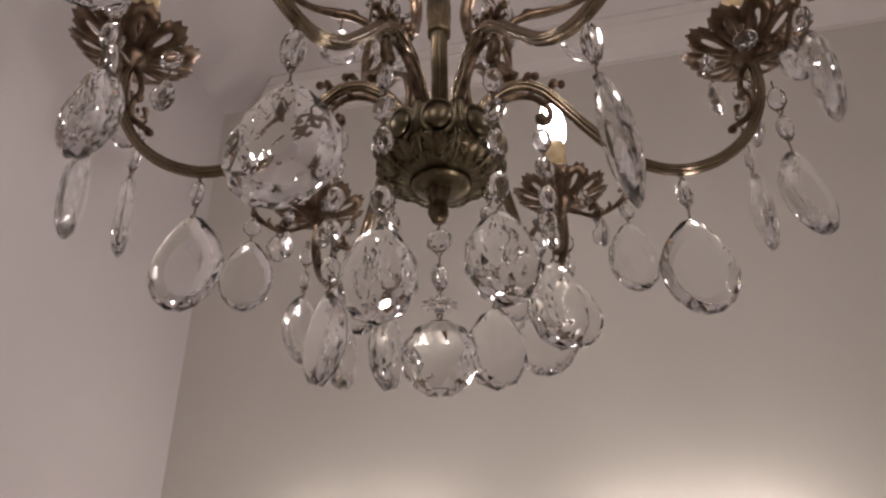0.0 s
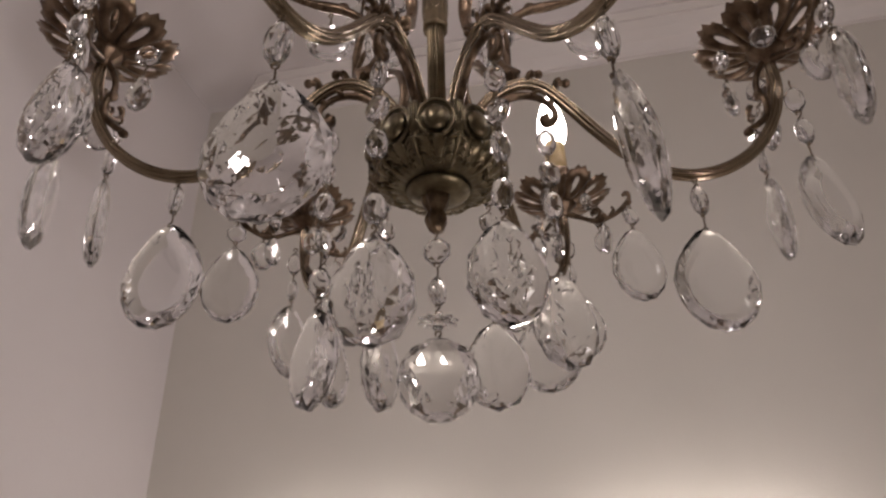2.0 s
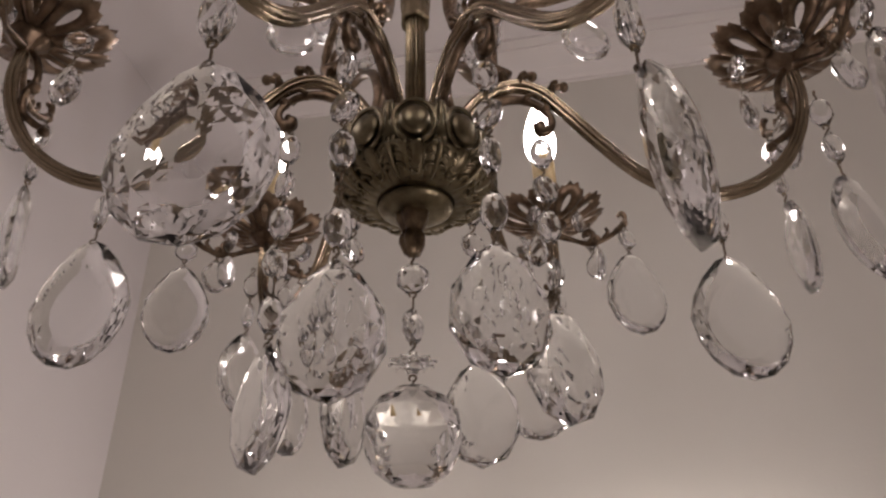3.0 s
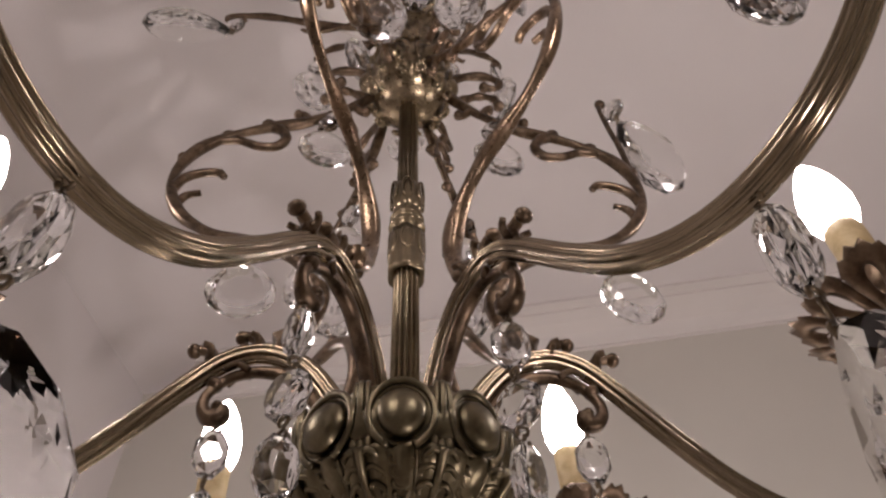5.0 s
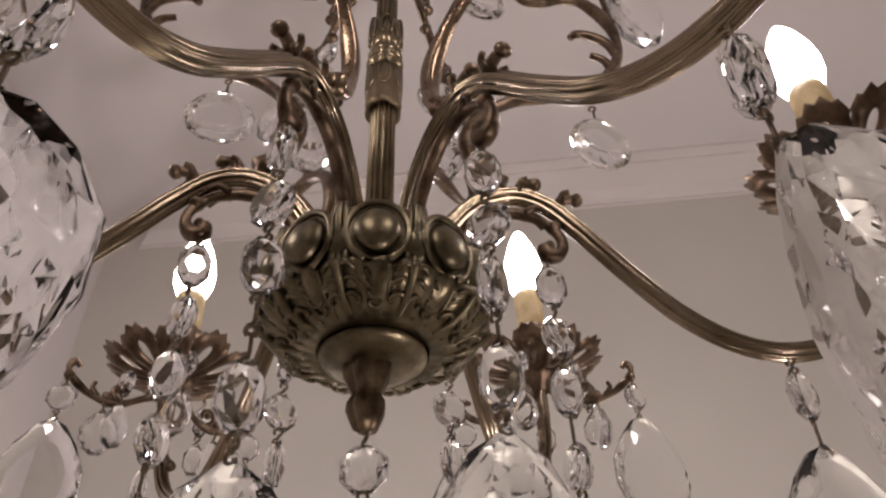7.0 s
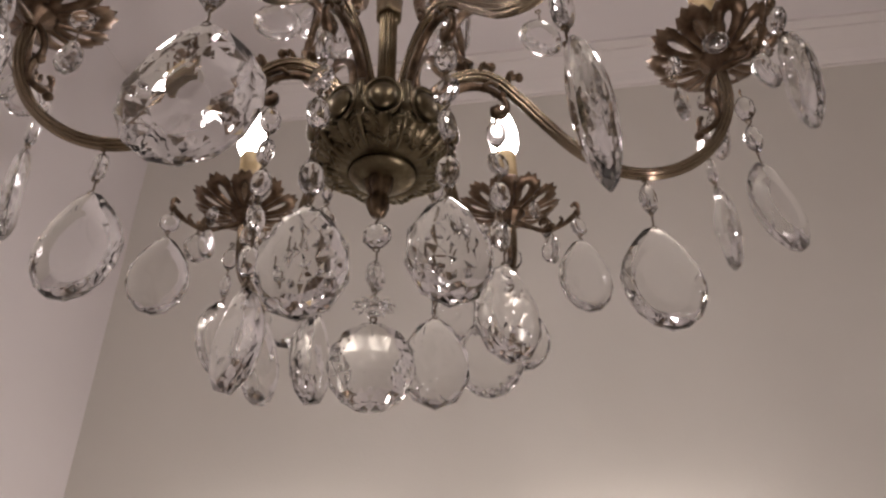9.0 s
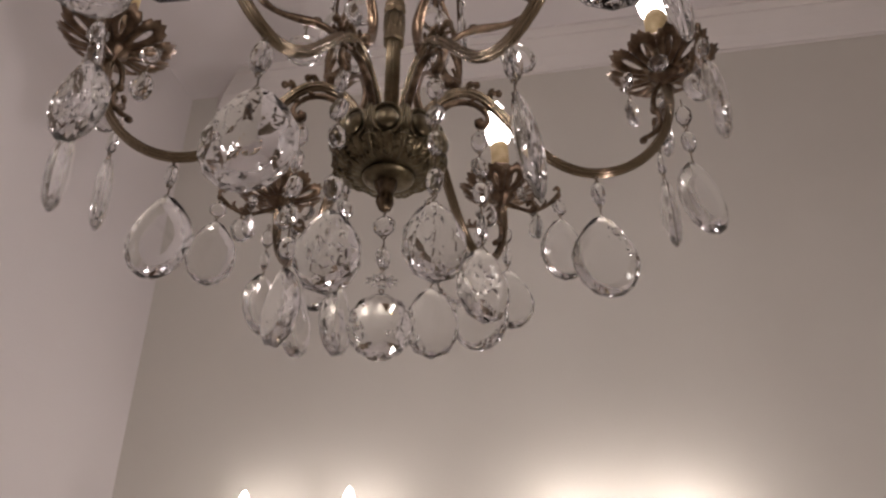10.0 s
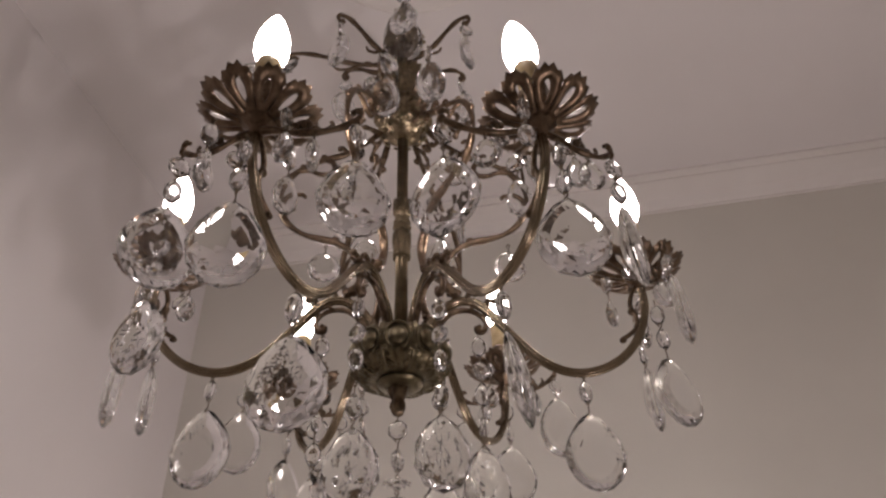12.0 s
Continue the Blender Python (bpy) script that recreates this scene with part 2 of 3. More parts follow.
BIG = pendant_mesh("big_pendant", 0.082, 0.064, 0.015)
BIG_STAR = pendant_mesh("star_pendant", 0.080, 0.062, 0.014, 12, 0.62, 0.85, True)
BIG_CUT = lattice_mesh("cut_pendant", 0.086, 0.070, 0.0185, 14)
EDGE_CUT = lattice_mesh("narrow_cut_pendant", 0.090, 0.066, 0.018, 12)
MID = pendant_mesh("mid_pendant", 0.074, 0.055, 0.013, 10, 0.64, 0.8, True)
SLIM = pendant_mesh("slim_pendant", 0.086, 0.060, 0.013, 14, 0.68)
CLEAR = pendant_mesh("clear_pendant", 0.046, 0.025, 0.010, 12, 0.66, 0.5)
SMALL = pendant_mesh("small_pendant", 0.036, 0.022, 0.010, 10, 0.5, 1.2)
OVAL = pendant_mesh("oval_pendant", 0.066, 0.042, 0.014, 12, 0.5, 0.3, True)
ROUND = pendant_mesh("round_pendant", 0.042, 0.039, 0.012, 14, 0.62, 0.2)
OCT = bead_mesh("octagon_bead", 0.0215, 0.0215, 0.0095, 8, 0.62)
LONG = bead_mesh("long_bead", 0.0165, 0.026, 0.0095, 8, 0.58)
BIG_LONG = bead_mesh("large_long_bead", 0.0195, 0.031, 0.0115, 8, 0.56)
PEAR = pendant_mesh("pear_drop", 0.034, 0.027, 0.010, 12, 0.6, 0.9)
FLAT = rosette_mesh("rosette_bead", 0.0145, 0.014)
BALL = ball_mesh("crystal_ball", 0.0285)
HOOK = hook_mesh("wire_hook", 0.010)
HOOK_LONG = hook_mesh("long_wire_hook", 0.016)
LENGTH = {BIG_LONG: 0.031, PEAR: 0.034, CLEAR: 0.046, ROUND: 0.042, BIG: 0.082, BIG_STAR: 0.08, BIG_CUT: 0.08, EDGE_CUT: 0.086, MID: 0.072, SLIM: 0.084, SMALL: 0.036, OVAL: 0.066, OCT: 0.021, LONG: 0.026, FLAT: 0.015, BALL: 0.057, HOOK: 0.009, HOOK_LONG: 0.0145}
NAME = {BIG_LONG: "bead", PEAR: "crystal_drop", CLEAR: "crystal_pendant", ROUND: "crystal_pendant", BIG: "crystal_pendant", BIG_STAR: "crystal_pendant", BIG_CUT: "crystal_pendant", EDGE_CUT: "crystal_pendant", MID: "crystal_pendant", SLIM: "crystal_pendant", SMALL: "crystal_drop", OVAL: "crystal_pendant", BALL: "crystal_ball",
        OCT: "bead", LONG: "bead", FLAT: "bead", HOOK: "wire_hook", HOOK_LONG: "wire_hook"}
rng = random.Random(7)


def strand(parent, top, items, turn=0.0, lean=0.0, spin=0.0):
    """Beads and wires hung one below the other from top, the last one the drop, which carries them as its parts. turn: the way its face looks, degrees from -y; lean: out of plumb; spin: about its own length."""
    z = top[2]
    places = []
    for item in items:
        places.append((item, z))
        z -= LENGTH[item] - (0.0018 if item in (HOOK, HOOK_LONG) else 0.0012)
    drop, dz = places[-1]
    m = pose(top[0], top[1], dz, lean, 0, turn) @ pose(0, 0, 0, 0, 0, spin)
    ob = part(NAME[drop], drop, parent, m)
    inv = m.inverted()
    for item, pz in places[:-1]:
        a = rng.uniform(-70, 70)
        part(NAME[item], item, ob, inv @ pose(top[0], top[1], pz, 0, 0, turn + a))
    return ob


# ---- room ----
def slab(name, corners, low, high, mat, label, category, kind="structure"):
    """A thick upright or flat slab over a plan of corners."""
    bm = bmesh.new()
    a = [bm.verts.new((x, y, low)) for x, y in corners]
    b = [bm.verts.new((x, y, high)) for x, y in corners]
    bm.faces.new(a[::-1])
    bm.faces.new(b)
    for k in range(len(a)):
        j = (k + 1) % len(a)
        bm.faces.new((a[k], a[j], b[j], b[k]))
    ob = new(name, finish(name, bm, mat, False))
    return tagged(ob, label, category, kind=kind)


SLOPE = math.atan(-0.233)
CEILING = 3.0
along, inward = Vector((math.cos(SLOPE), math.sin(SLOPE))), Vector((math.sin(SLOPE), -math.cos(SLOPE)))
CORNER = Vector((-0.608, 1.143))
ROOM_W, ROOM_D, T = 3.6, 4.4, 0.12
c00, c10 = CORNER, CORNER + along * ROOM_W
c01, c11 = c00 + inward * ROOM_D, c10 + inward * ROOM_D


def wall_slab(name, a, b, out, label, mat=WALL):
    return slab(name, [a, b, b + out * T, a + out * T], 0.0, CEILING, mat, label, "wall")


wall_slab("wall_north", c00 - along * T, c10 + along * T, -inward, "plain warm white painted wall behind the chandelier")
wall_slab("wall_west", c00, c01, -along, "plain pinkish white painted side wall", CEIL)
wall_slab("wall_east", c10, c11, along, "plain warm white painted side wall")
wall_slab("wall_south", c01 - along * T, c11 + along * T, inward, "plain warm white painted wall behind the viewer")
grow = [c00 - along * T - inward * T, c10 + along * T - inward * T, c11 + along * T + inward * T, c01 - along * T + inward * T]
slab("ceiling", grow, CEILING, CEILING + 0.15, CEIL, "flat matt off-white painted ceiling", "ceiling")
slab("floor", grow, -0.1, 0.0, FLOOR, "unseen floor below the view, pale beige to bounce light upward", "floor")


def cove(name, a, b, inn):
    """Plaster cornice: a moulded section swept along one wall."""
    section = [(0.0, -0.052), (0.007, -0.052), (0.007, -0.046), (0.016, -0.041), (0.032, -0.027), (0.062, -0.017), (0.092, -0.013), (0.092, -0.008), (0.118, -0.008), (0.118, 0.0), (0.0, 0.0)]
    bm = bmesh.new()
    d = (b - a).normalized()
    ends = []
    for p, s in ((a, 1), (b, -1)):
        ends.append([bm.verts.new((*(p + inn * o + d * s * o), CEILING + h)) for o, h in section])
    for k in range(len(section)):
        j = (k + 1) % len(section)
        bm.faces.new((ends[0][k], ends[0][j], ends[1][j], ends[1][k]))
    bm.faces.new(ends[0][::-1])
    bm.faces.new(ends[1])
    ob = new(name, finish(name, bm, PLASTER, False))
    return tagged(ob, "white moulded plaster cornice between wall and ceiling", "cornice", kind="structure")


for a, b, inn in ((c00 + along * 0.08, c10, inward), (c10, c11, -along)):
    cove("cornice", a, b, inn)

# Plaster rose on the ceiling over the chandelier.
rose = tagged(new("ceiling_rose"), "white plaster ceiling rose with moulded leaf relief", "ceiling rose")
rose.location = (0, 0, CEILING)
bm = bmesh.new()
lathe(bm, [(0.235, 0.002), (0.235, -0.006), (0.225, -0.012), (0.215, -0.006), (0.2, -0.005), (0.12, -0.005), (0.112, -0.014), (0.1, -0.018), (0.09, -0.012), (0.03, -0.012), (0.03, 0.002)], 72)
part("disc", finish("rose_disc", bm, PLASTER), rose)
bm = bmesh.new()
for k in range(3):
    r = 0.012 - 0.0035 * k
    line = [Vector((0.142 + 0.045 * math.cos(a) * (1 - 0.28 * k), 0.03 * math.sin(a) * (1 - 0.28 * k), -0.006)) for a in np.linspace(0.5, 5.8, 16)]
    if k < 2:
        tube(bm, line, 0.0045 - 0.001 * k, 6)
blob(bm, (0.155, 0, -0.007), (0.016, 0.008, 0.006))
leaf = finish("rose_leaf", bm, PLASTER)
for k in range(12):
    part("leaf", leaf, rose, pose(0, 0, 0, 0, 0, 30 * k + 8))

# ---- wall lights, of which only the bulbs reach into view ----
def wall_light(centre_along, label, glass):
    base = CORNER + along * centre_along
    thing = tagged(new("wall_light"), label, "wall light", "pair of wall lights")
    m = Matrix((( along.x, inward.x, 0, base.x), (along.y, inward.y, 0, base.y), (0, 0, 1, 1.665 if centre_along < 0.7 else 1.622), (0, 0, 0, 1)))
    thing.matrix_world = m
    bm = bmesh.new()
    blob(bm, (0, 0.004, 0), (0.035, 0.012, 0.07), 16, 8)
    part("backplate", finish("backplate", bm, CAST_BRASS), thing)
    for s in (-1, 1):
        bm = bmesh.new()
        tube(bm, spline([(0, 0.012, -0.02), (s * 0.03, 0.05, -0.045), (s * 0.075, 0.085, -0.03), (s * 0.105, 0.1, 0.02), (s * 0.108, 0.1, 0.06)], 8), 0.0045, 10, 5, 0.2)
        arm = part("arm", finish("arm", bm, ARM_BRASS), thing)
        bm = bmesh.new()
        lathe(bm, [(0.012, 0.075), (0.03, 0.072), (0.032, 0.066), (0.012, 0.06), (0.006, 0.055)], 20, None, (s * 0.108, 0.1))
        part("drip_pan", finish("drip_pan", bm, CAST_BRASS), arm)
        bm = bmesh.new()
        lathe(bm, [(0.0105, 0.13), (0.012, 0.128), (0.012, 0.072)], 20, None, (s * 0.108, 0.1))
        part("candle_sleeve", finish("candle_sleeve", bm, SLEEVE), arm)
        bm = bmesh.new()
        lathe(bm, [(0, 0.208), (0.004, 0.2045), (0.009, 0.194), (0.0145, 0.178), (0.0175, 0.160), (0.0165, 0.146), (0.012, 0.134), (0.009, 0.1285)], 20, None, (s * 0.108, 0.1))
        part("bulb", finish("bulb", bm, glass), arm, None, "lit frosted candle bulb")
    return thing


wall_light(0.462, "two-armed brass wall light with dim lit candle bulbs", DIM_GLASS)
wall_light(1.10, "two-armed brass wall light with bright lit candle bulbs", SCONCE_GLASS)

# ---- low table and lamp beside, added stand-ins for an unseen light source, always below the view; their light throws the soft shadows upward ----
table = tagged(new("stand_in_table"), "small round dark wooden side table, unseen, added to carry the lamp", "table")
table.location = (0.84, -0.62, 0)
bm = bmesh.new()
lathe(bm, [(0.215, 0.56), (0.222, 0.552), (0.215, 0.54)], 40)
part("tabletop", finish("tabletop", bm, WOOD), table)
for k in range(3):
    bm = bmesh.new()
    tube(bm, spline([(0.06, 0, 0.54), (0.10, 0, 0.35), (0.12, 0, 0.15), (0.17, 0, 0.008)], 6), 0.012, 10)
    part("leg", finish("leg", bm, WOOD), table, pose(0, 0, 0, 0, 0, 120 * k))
added_lamp = tagged(new("stand_in_lamp"), "small brass table lamp with a small lit globe, stand-in for an unseen low light", "table lamp")
added_lamp.location = (0.84, -0.62, 0.56)
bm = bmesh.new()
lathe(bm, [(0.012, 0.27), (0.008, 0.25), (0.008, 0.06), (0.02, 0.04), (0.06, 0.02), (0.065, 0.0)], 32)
part("base", finish("lamp_base", bm, ARM_BRASS), added_lamp)
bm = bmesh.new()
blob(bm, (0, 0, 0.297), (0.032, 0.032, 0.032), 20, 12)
part("globe", finish("globe", bm, GLOBE_GLASS), added_lamp, None, "lit frosted glass globe")

# ---- chandelier ----
lamp = tagged(new("chandelier"), "six-armed antique brass chandelier hung with cut crystal drops, lit", "chandelier")
lamp.location = (0, 0, 0)


def reed(count, depth):
    return lambda a, i: 1 - depth * (1 - abs(math.sin(0.5 * count * a)))


# Fluted stem in two lengths with an acanthus collar between.
bm = bmesh.new()
lathe(bm, [(0.0074, 2.40), (0.0074, 2.25), (0.0076, 2.19), (0.0078, 2.02)], 112, reed(14, 0.34))
part("stem", finish("stem", bm, STEM_BRASS), lamp, None, "fluted brass stem")
bm = bmesh.new()
lathe(bm, [(0.0078, 2.262), (0.0096, 2.258), (0.0108, 2.246), (0.0104, 2.236), (0.0092, 2.229)], 48, reed(6, 0.14))
lathe(bm, [(0.0092, 2.231), (0.0086, 2.228), (0.0086, 2.226), (0.0106, 2.225), (0.0111, 2.2235), (0.0106, 2.222), (0.0088, 2.221), (0.0088, 2.218), (0.0112, 2.217), (0.0118, 2.215), (0.0112, 2.213), (0.0094, 2.212), (0.0098, 2.209)], 32)
lathe(bm, [(0.0098, 2.210), (0.0113, 2.203), (0.0116, 2.192), (0.0108, 2.181), (0.0118, 2.172), (0.0112, 2.168), (0.0085, 2.170)], 48, reed(6, 0.14))
collar = part("collar", finish("collar", bm, STEM_BRASS), lamp, pose(0, 0, -0.014), "embossed acanthus collar on the stem")
for k in range(6):
    a = TAU * (k + 0.5) / 6
    for z, s in ((2.248, 1), (2.196, -1)):
        line = [Vector((0.0108 * math.cos(a + 0.35 * math.sin(q)), 0.0108 * math.sin(a + 0.35 * math.sin(q)), z + s * 0.011 * math.cos(q))) for q in np.linspace(-2.6, 2.6, 12)]
        leaf_bm = bmesh.new()
        tube(leaf_bm, line, 0.0011, 5)
        part("leaf", finish("collar_leaf", leaf_bm, STEM_BRASS), collar)

# Hub bowl with egg bosses, foliage below, a smooth plate and a leaf finial.
bm = bmesh.new()
lathe(bm, [(0.020, 2.024), (0.040, 2.028), (0.049, 2.0325), (0.0530, 2.0335), (0.0555, 2.031), (0.0572, 2.023), (0.0585, 2.015), (0.0578, 2.0070), (0.0545, 2.0045), (0.0550, 2.002),
           (0.0548, 1.9995), (0.0515, 1.9955), (0.0455, 1.9915), (0.0375, 1.9880), (0.0290, 1.9858), (0.0275, 1.9872), (0.022, 1.988), (0.01, 1.988)], 120,
      lambda a, i: 1 + (0.024 * math.cos(10 * a) if 2 <= i <= 7 else 0.06 * abs(math.sin(15 * a)) ** 0.6 if 9 <= i <= 13 else 0))
hub = part("hub", finish("hub_bowl", bm, HUB_BRASS), lamp, Matrix.Diagonal((0.9, 0.9, 1, 1)), "bowl-shaped bronze hub with egg bosses")
bm = bmesh.new()
lathe(bm, [(0.0245, 1.9885), (0.0272, 1.9868), (0.0276, 1.9852), (0.0268, 1.9838), (0.0235, 1.9818), (0.0180, 1.9802), (0.011, 1.9795), (0.0, 1.9795)], 48)
part("plate", finish("plate", bm, HUB_BRASS), hub, None, "smooth turned plate")
bm = bmesh.new()
turn = pose(0, 0, 0, 0, 78, 0).to_3x3()
blob(bm, (0, 0, 0), (0.0112, 0.0108, 0.0066), 20, 10, turn)
ring = [Vector((-0.0006, 0.0140 * math.sin(a), 0.0148 * math.cos(a))) for a in np.linspace(-2.75, 2.75, 26)]
tube(bm, ring, 0.0016, 6)
ring = [Vector((-0.0018, 0.0122 * math.sin(a), 0.0128 * math.cos(a))) for a in np.linspace(-3.1, 3.1, 26)]
tube(bm, ring, 0.0009, 5)
egg = finish("egg_boss", bm, HUB_BRASS)
# A grooved tongue between two bosses, spread into a small leaf at its foot.
bm = bmesh.new()
for off, r in ((0.0, 0.0019), (-0.0031, 0.0014), (0.0031, 0.0014)):
    tube(bm, spline([(0.0, off * 0.8, 0.0165), (0.0018, off, 0.008), (0.0012, off * 1.05, -0.002), (-0.0008, off * 1.3, -0.011)], 5), r, 6)
for side in (-1, 0, 1):
    blob(bm, (-0.0004, side * 0.0036, -0.0135 + 0.0012 * abs(side)), (0.0026, 0.0024, 0.0036), 8, 6)
tongue = finish("tongue", bm, HUB_BRASS)
# Cast acanthus on the underside: ribbed lobes with curled tips, and a beaded scallop between them.
bm = bmesh.new()
for side in (-1, 1):
    for k, (reach, wide) in enumerate(((0.0105, 0.0062), (0.0045, 0.0070), (-0.0020, 0.0062))):
        tube(bm, spline([(0.0004, side * 0.0006, reach - 0.001), (0.0014, side * wide * 0.55, reach + 0.0008), (0.0008, side * wide, reach - 0.0022), (-0.0006, side * wide * 0.86, reach - 0.0046)], 4), lambda t: 0.0016 - 0.0006 * t, 6)
        blob(bm, (0.0004, side * wide * 0.92, reach - 0.0038), (0.0014, 0.0014, 0.0014), 6, 4)
tube(bm, spline([(0.0012, 0, 0.0125), (0.0020, 0, 0.004), (0.0008, 0, -0.005), (-0.003, 0, -0.0125)], 5), lambda t: 0.0022 - 0.0010 * t, 7)
foliage = finish("foliage", bm, HUB_BRASS)
bm = bmesh.new()
for k in range(4):
    w = 0.0042 - 0.0006 * k
    tube(bm, [Vector((0.0008 - 0.0001 * k, w * math.sin(q), 0.0075 - 0.0046 * k + 0.0026 * math.cos(q))) for q in np.linspace(1.2, 5.1, 9)], 0.0010, 5)
tube(bm, spline([(0.0, -0.0058, 0.010), (0.0006, -0.0054, 0.0), (-0.002, -0.0036, -0.0125)], 4), 0.0011, 5)
tube(bm, spline([(0.0, 0.0058, 0.010), (0.0006, 0.0054, 0.0), (-0.002, 0.0036, -0.0125)], 4), 0.0011, 5)
scallop = finish("scallop", bm, HUB_BRASS)
for k in range(10):
    a = 36 * k + 88
    part("egg_boss", egg, hub, pose(0, 0, 0, 0, 0, a) @ pose(0.0582, 0, 2.0160) @ Matrix.Diagonal((1.0, 1.05, 1.12, 1)))
    part("tongue", tongue, hub, pose(0, 0, 0, 0, 0, a + 18) @ pose(0.0572, 0, 2.0160, 0, 5, 0))
    part("foliage", foliage, hub, pose(0, 0, 0, 0, 0, a + 18) @ pose(0.0475, 0, 1.9935, 0, 52, 0) @ Matrix.Diagonal((1.3, 1.15, 1.08, 1)))
    part("scallop", scallop, hub, pose(0, 0, 0, 0, 0, a) @ pose(0.0470, 0, 1.9935, 0, 54, 0) @ Matrix.Diagonal((1.3, 1.15, 1.05, 1)))
bm = bmesh.new()
lathe(bm, [(0.0085, 1.966), (0.0098, 1.9655), (0.0104, 1.9612), (0.0094, 1.9570), (0.0070, 1.9530), (0.0060, 1.9505), (0.0078, 1.9475), (0.0080, 1.9445), (0.0062, 1.9405), (0.0048, 1.9378), (0.0, 1.936)], 40, reed(5, 0.2))
finial = part("finial", finish("finial", bm, DARK), lamp, pose(-0.002, 0, 1.948) @ Matrix.Diagonal((1.12, 1.12, 1.25, 1)) @ pose(0, 0, -1.936), "dark leaf-shaped finial under the hub")

# Embossed ball, gadrooned neck, crown and rod above.
bm = bmesh.new()
lathe(bm, [(0.008, 2.385), (0.016, 2.388), (0.025, 2.397), (0.030, 2.411), (0.0312, 2.425), (0.030, 2.44), (0.025, 2.452), (0.018, 2.459), (0.014, 2.462)], 64)
ball = part("ball", finish("stem_ball", bm, BALL_BRASS), lamp, pose(0, 0, 2.40) @ Matrix.Diagonal((1.1, 1.1, 1.06, 1)) @ pose(0, 0, -2.424), "embossed yellow brass ball")
def on_ball(y, z, out=0.0):
    """A point on the ball's skin, seen from a spot on it."""
    return Vector((out - (y * y + z * z) / 0.062, y, z))


bm = bmesh.new()
blob(bm, (-0.0010, 0, 0.0015), (0.0070, 0.0078, 0.0092), 16, 12)
for side in (-1, 1):
    tube(bm, [on_ball(side * 0.0122 * math.sin(q), 0.0015 + 0.0140 * math.cos(q), 0.0020) for q in np.linspace(0.1, 2.35, 12)], 0.0014, 6)
    tube(bm, [on_ball(side * (0.0060 + 0.0030 * (1 - 0.12 * q) * math.cos(q)), -0.0095 - 0.0030 * (1 - 0.12 * q) * math.sin(q), 0.0020) for q in np.linspace(-0.6, 5.6, 14)], 0.0013, 6)
blob(bm, on_ball(0, 0.0150), (0.0022, 0.0026, 0.0026))
BOSS = finish("boss", bm, BALL_BRASS)
bm = bmesh.new()
blob(bm, (-0.001, 0, 0), (0.0032, 0.0030, 0.0062), 10, 8)
for side in (-1, 1):
    tube(bm, [on_ball(side * (0.0062 - 0.0034 * (1 - 0.1 * q) * math.cos(q)), 0.001 + 0.0036 * (1 - 0.1 * q) * math.sin(q), 0.0018) for q in np.linspace(-1.4, 5.2, 14)], 0.0013, 6)
LOW_BOSS = finish("low_boss", bm, BALL_BRASS)
for k in range(6):
    part("boss", BOSS, ball, pose(0, 0, 0, 0, 0, 60 * k + 2) @ pose(0.0308, 0, 2.4185, 0, 12, 0) @ Matrix.Diagonal((1.15, 1.12, 1.12, 1)))
    part("boss", LOW_BOSS, ball, pose(0, 0, 0, 0, 0, 60 * k + 32) @ pose(0.0258, 0, 2.3975, 0, 48, 0) @ Matrix.Diagonal((1.2, 1.2, 1.2, 1)))
    part("boss", LOW_BOSS, ball, pose(0, 0, 0, 0, 0, 60 * k + 32) @ pose(0.0296, 0, 2.4420, 0, -30, 0))
bm = bmesh.new()
lathe(bm, [(0.014, 2.458), (0.020, 2.466), (0.0265, 2.484), (0.0275, 2.498), (0.0235, 2.506), (0.0295, 2.513), (0.0315, 2.519), (0.0285, 2.524), (0.012, 2.532)], 84, lambda a, i: 1 - (0.15 * (0.5 - 0.5 * math.cos(14 * a)) if 1 <= i <= 3 else 0.06 * (0.5 - 0.5 * math.cos(28 * a)) if i in (5, 6) else 0))
for k in range(26):
    a = TAU * k / 26
    blob(bm, (0.0318 * math.cos(a), 0.0318 * math.sin(a), 2.519), (0.0030, 0.0030, 0.0034), 8, 6)
part("neck", finish("neck", bm, BALL_BRASS), lamp, pose(0, 0, -0.024), "gadrooned brass neck")
bm = bmesh.new()
lathe(bm, [(0.008, 2.62), (0.012, 2.61), (0.015, 2.59), (0.013, 2.565), (0.010, 2.55), (0.014, 2.535), (0.018, 2.525), (0.012, 2.51)], 64, reed(8, 0.2))
part("crown", finish("crown", bm, CAST_BRASS), lamp, pose(0, 0, -0.022), "ribbed brass crown")
bm = bmesh.new()
for k in range(7):
    q = math.radians(-60 + 20 * k)
    reach = 0.030 - 0.006 * abs(k - 3) / 3
    tube(bm, spline([(0.0, 0.0015 * math.sin(q), 0.0), (0.003, 0.5 * reach * math.sin(q), 0.5 * reach * math.cos(q)), (0.009, reach * math.sin(q), reach * math.cos(q))], 4), lambda t: 0.0012 + 0.0014 * t, 6)
    blob(bm, (0.0095, reach * math.sin(q), reach * math.cos(q)), (0.0022, 0.0026, 0.0026), 8, 5)
PALMETTE = finish("palmette", bm, BALL_BRASS)
for k in range(6):
    part("palmette", PALMETTE, lamp, pose(0, 0, 0, 0, 0, 60 * k - 52) @ pose(0.013, 0, 2.560, 0, 14, 0), "fan-shaped cast brass palmette")
bm = bmesh.new()
lathe(bm, [(0.006, 2.96), (0.006, 2.6)], 16)
lathe(bm, [(0.012, 2.992), (0.05, 2.988), (0.055, 2.975), (0.035, 2.955), (0.012, 2.945), (0.006, 2.94)], 40)
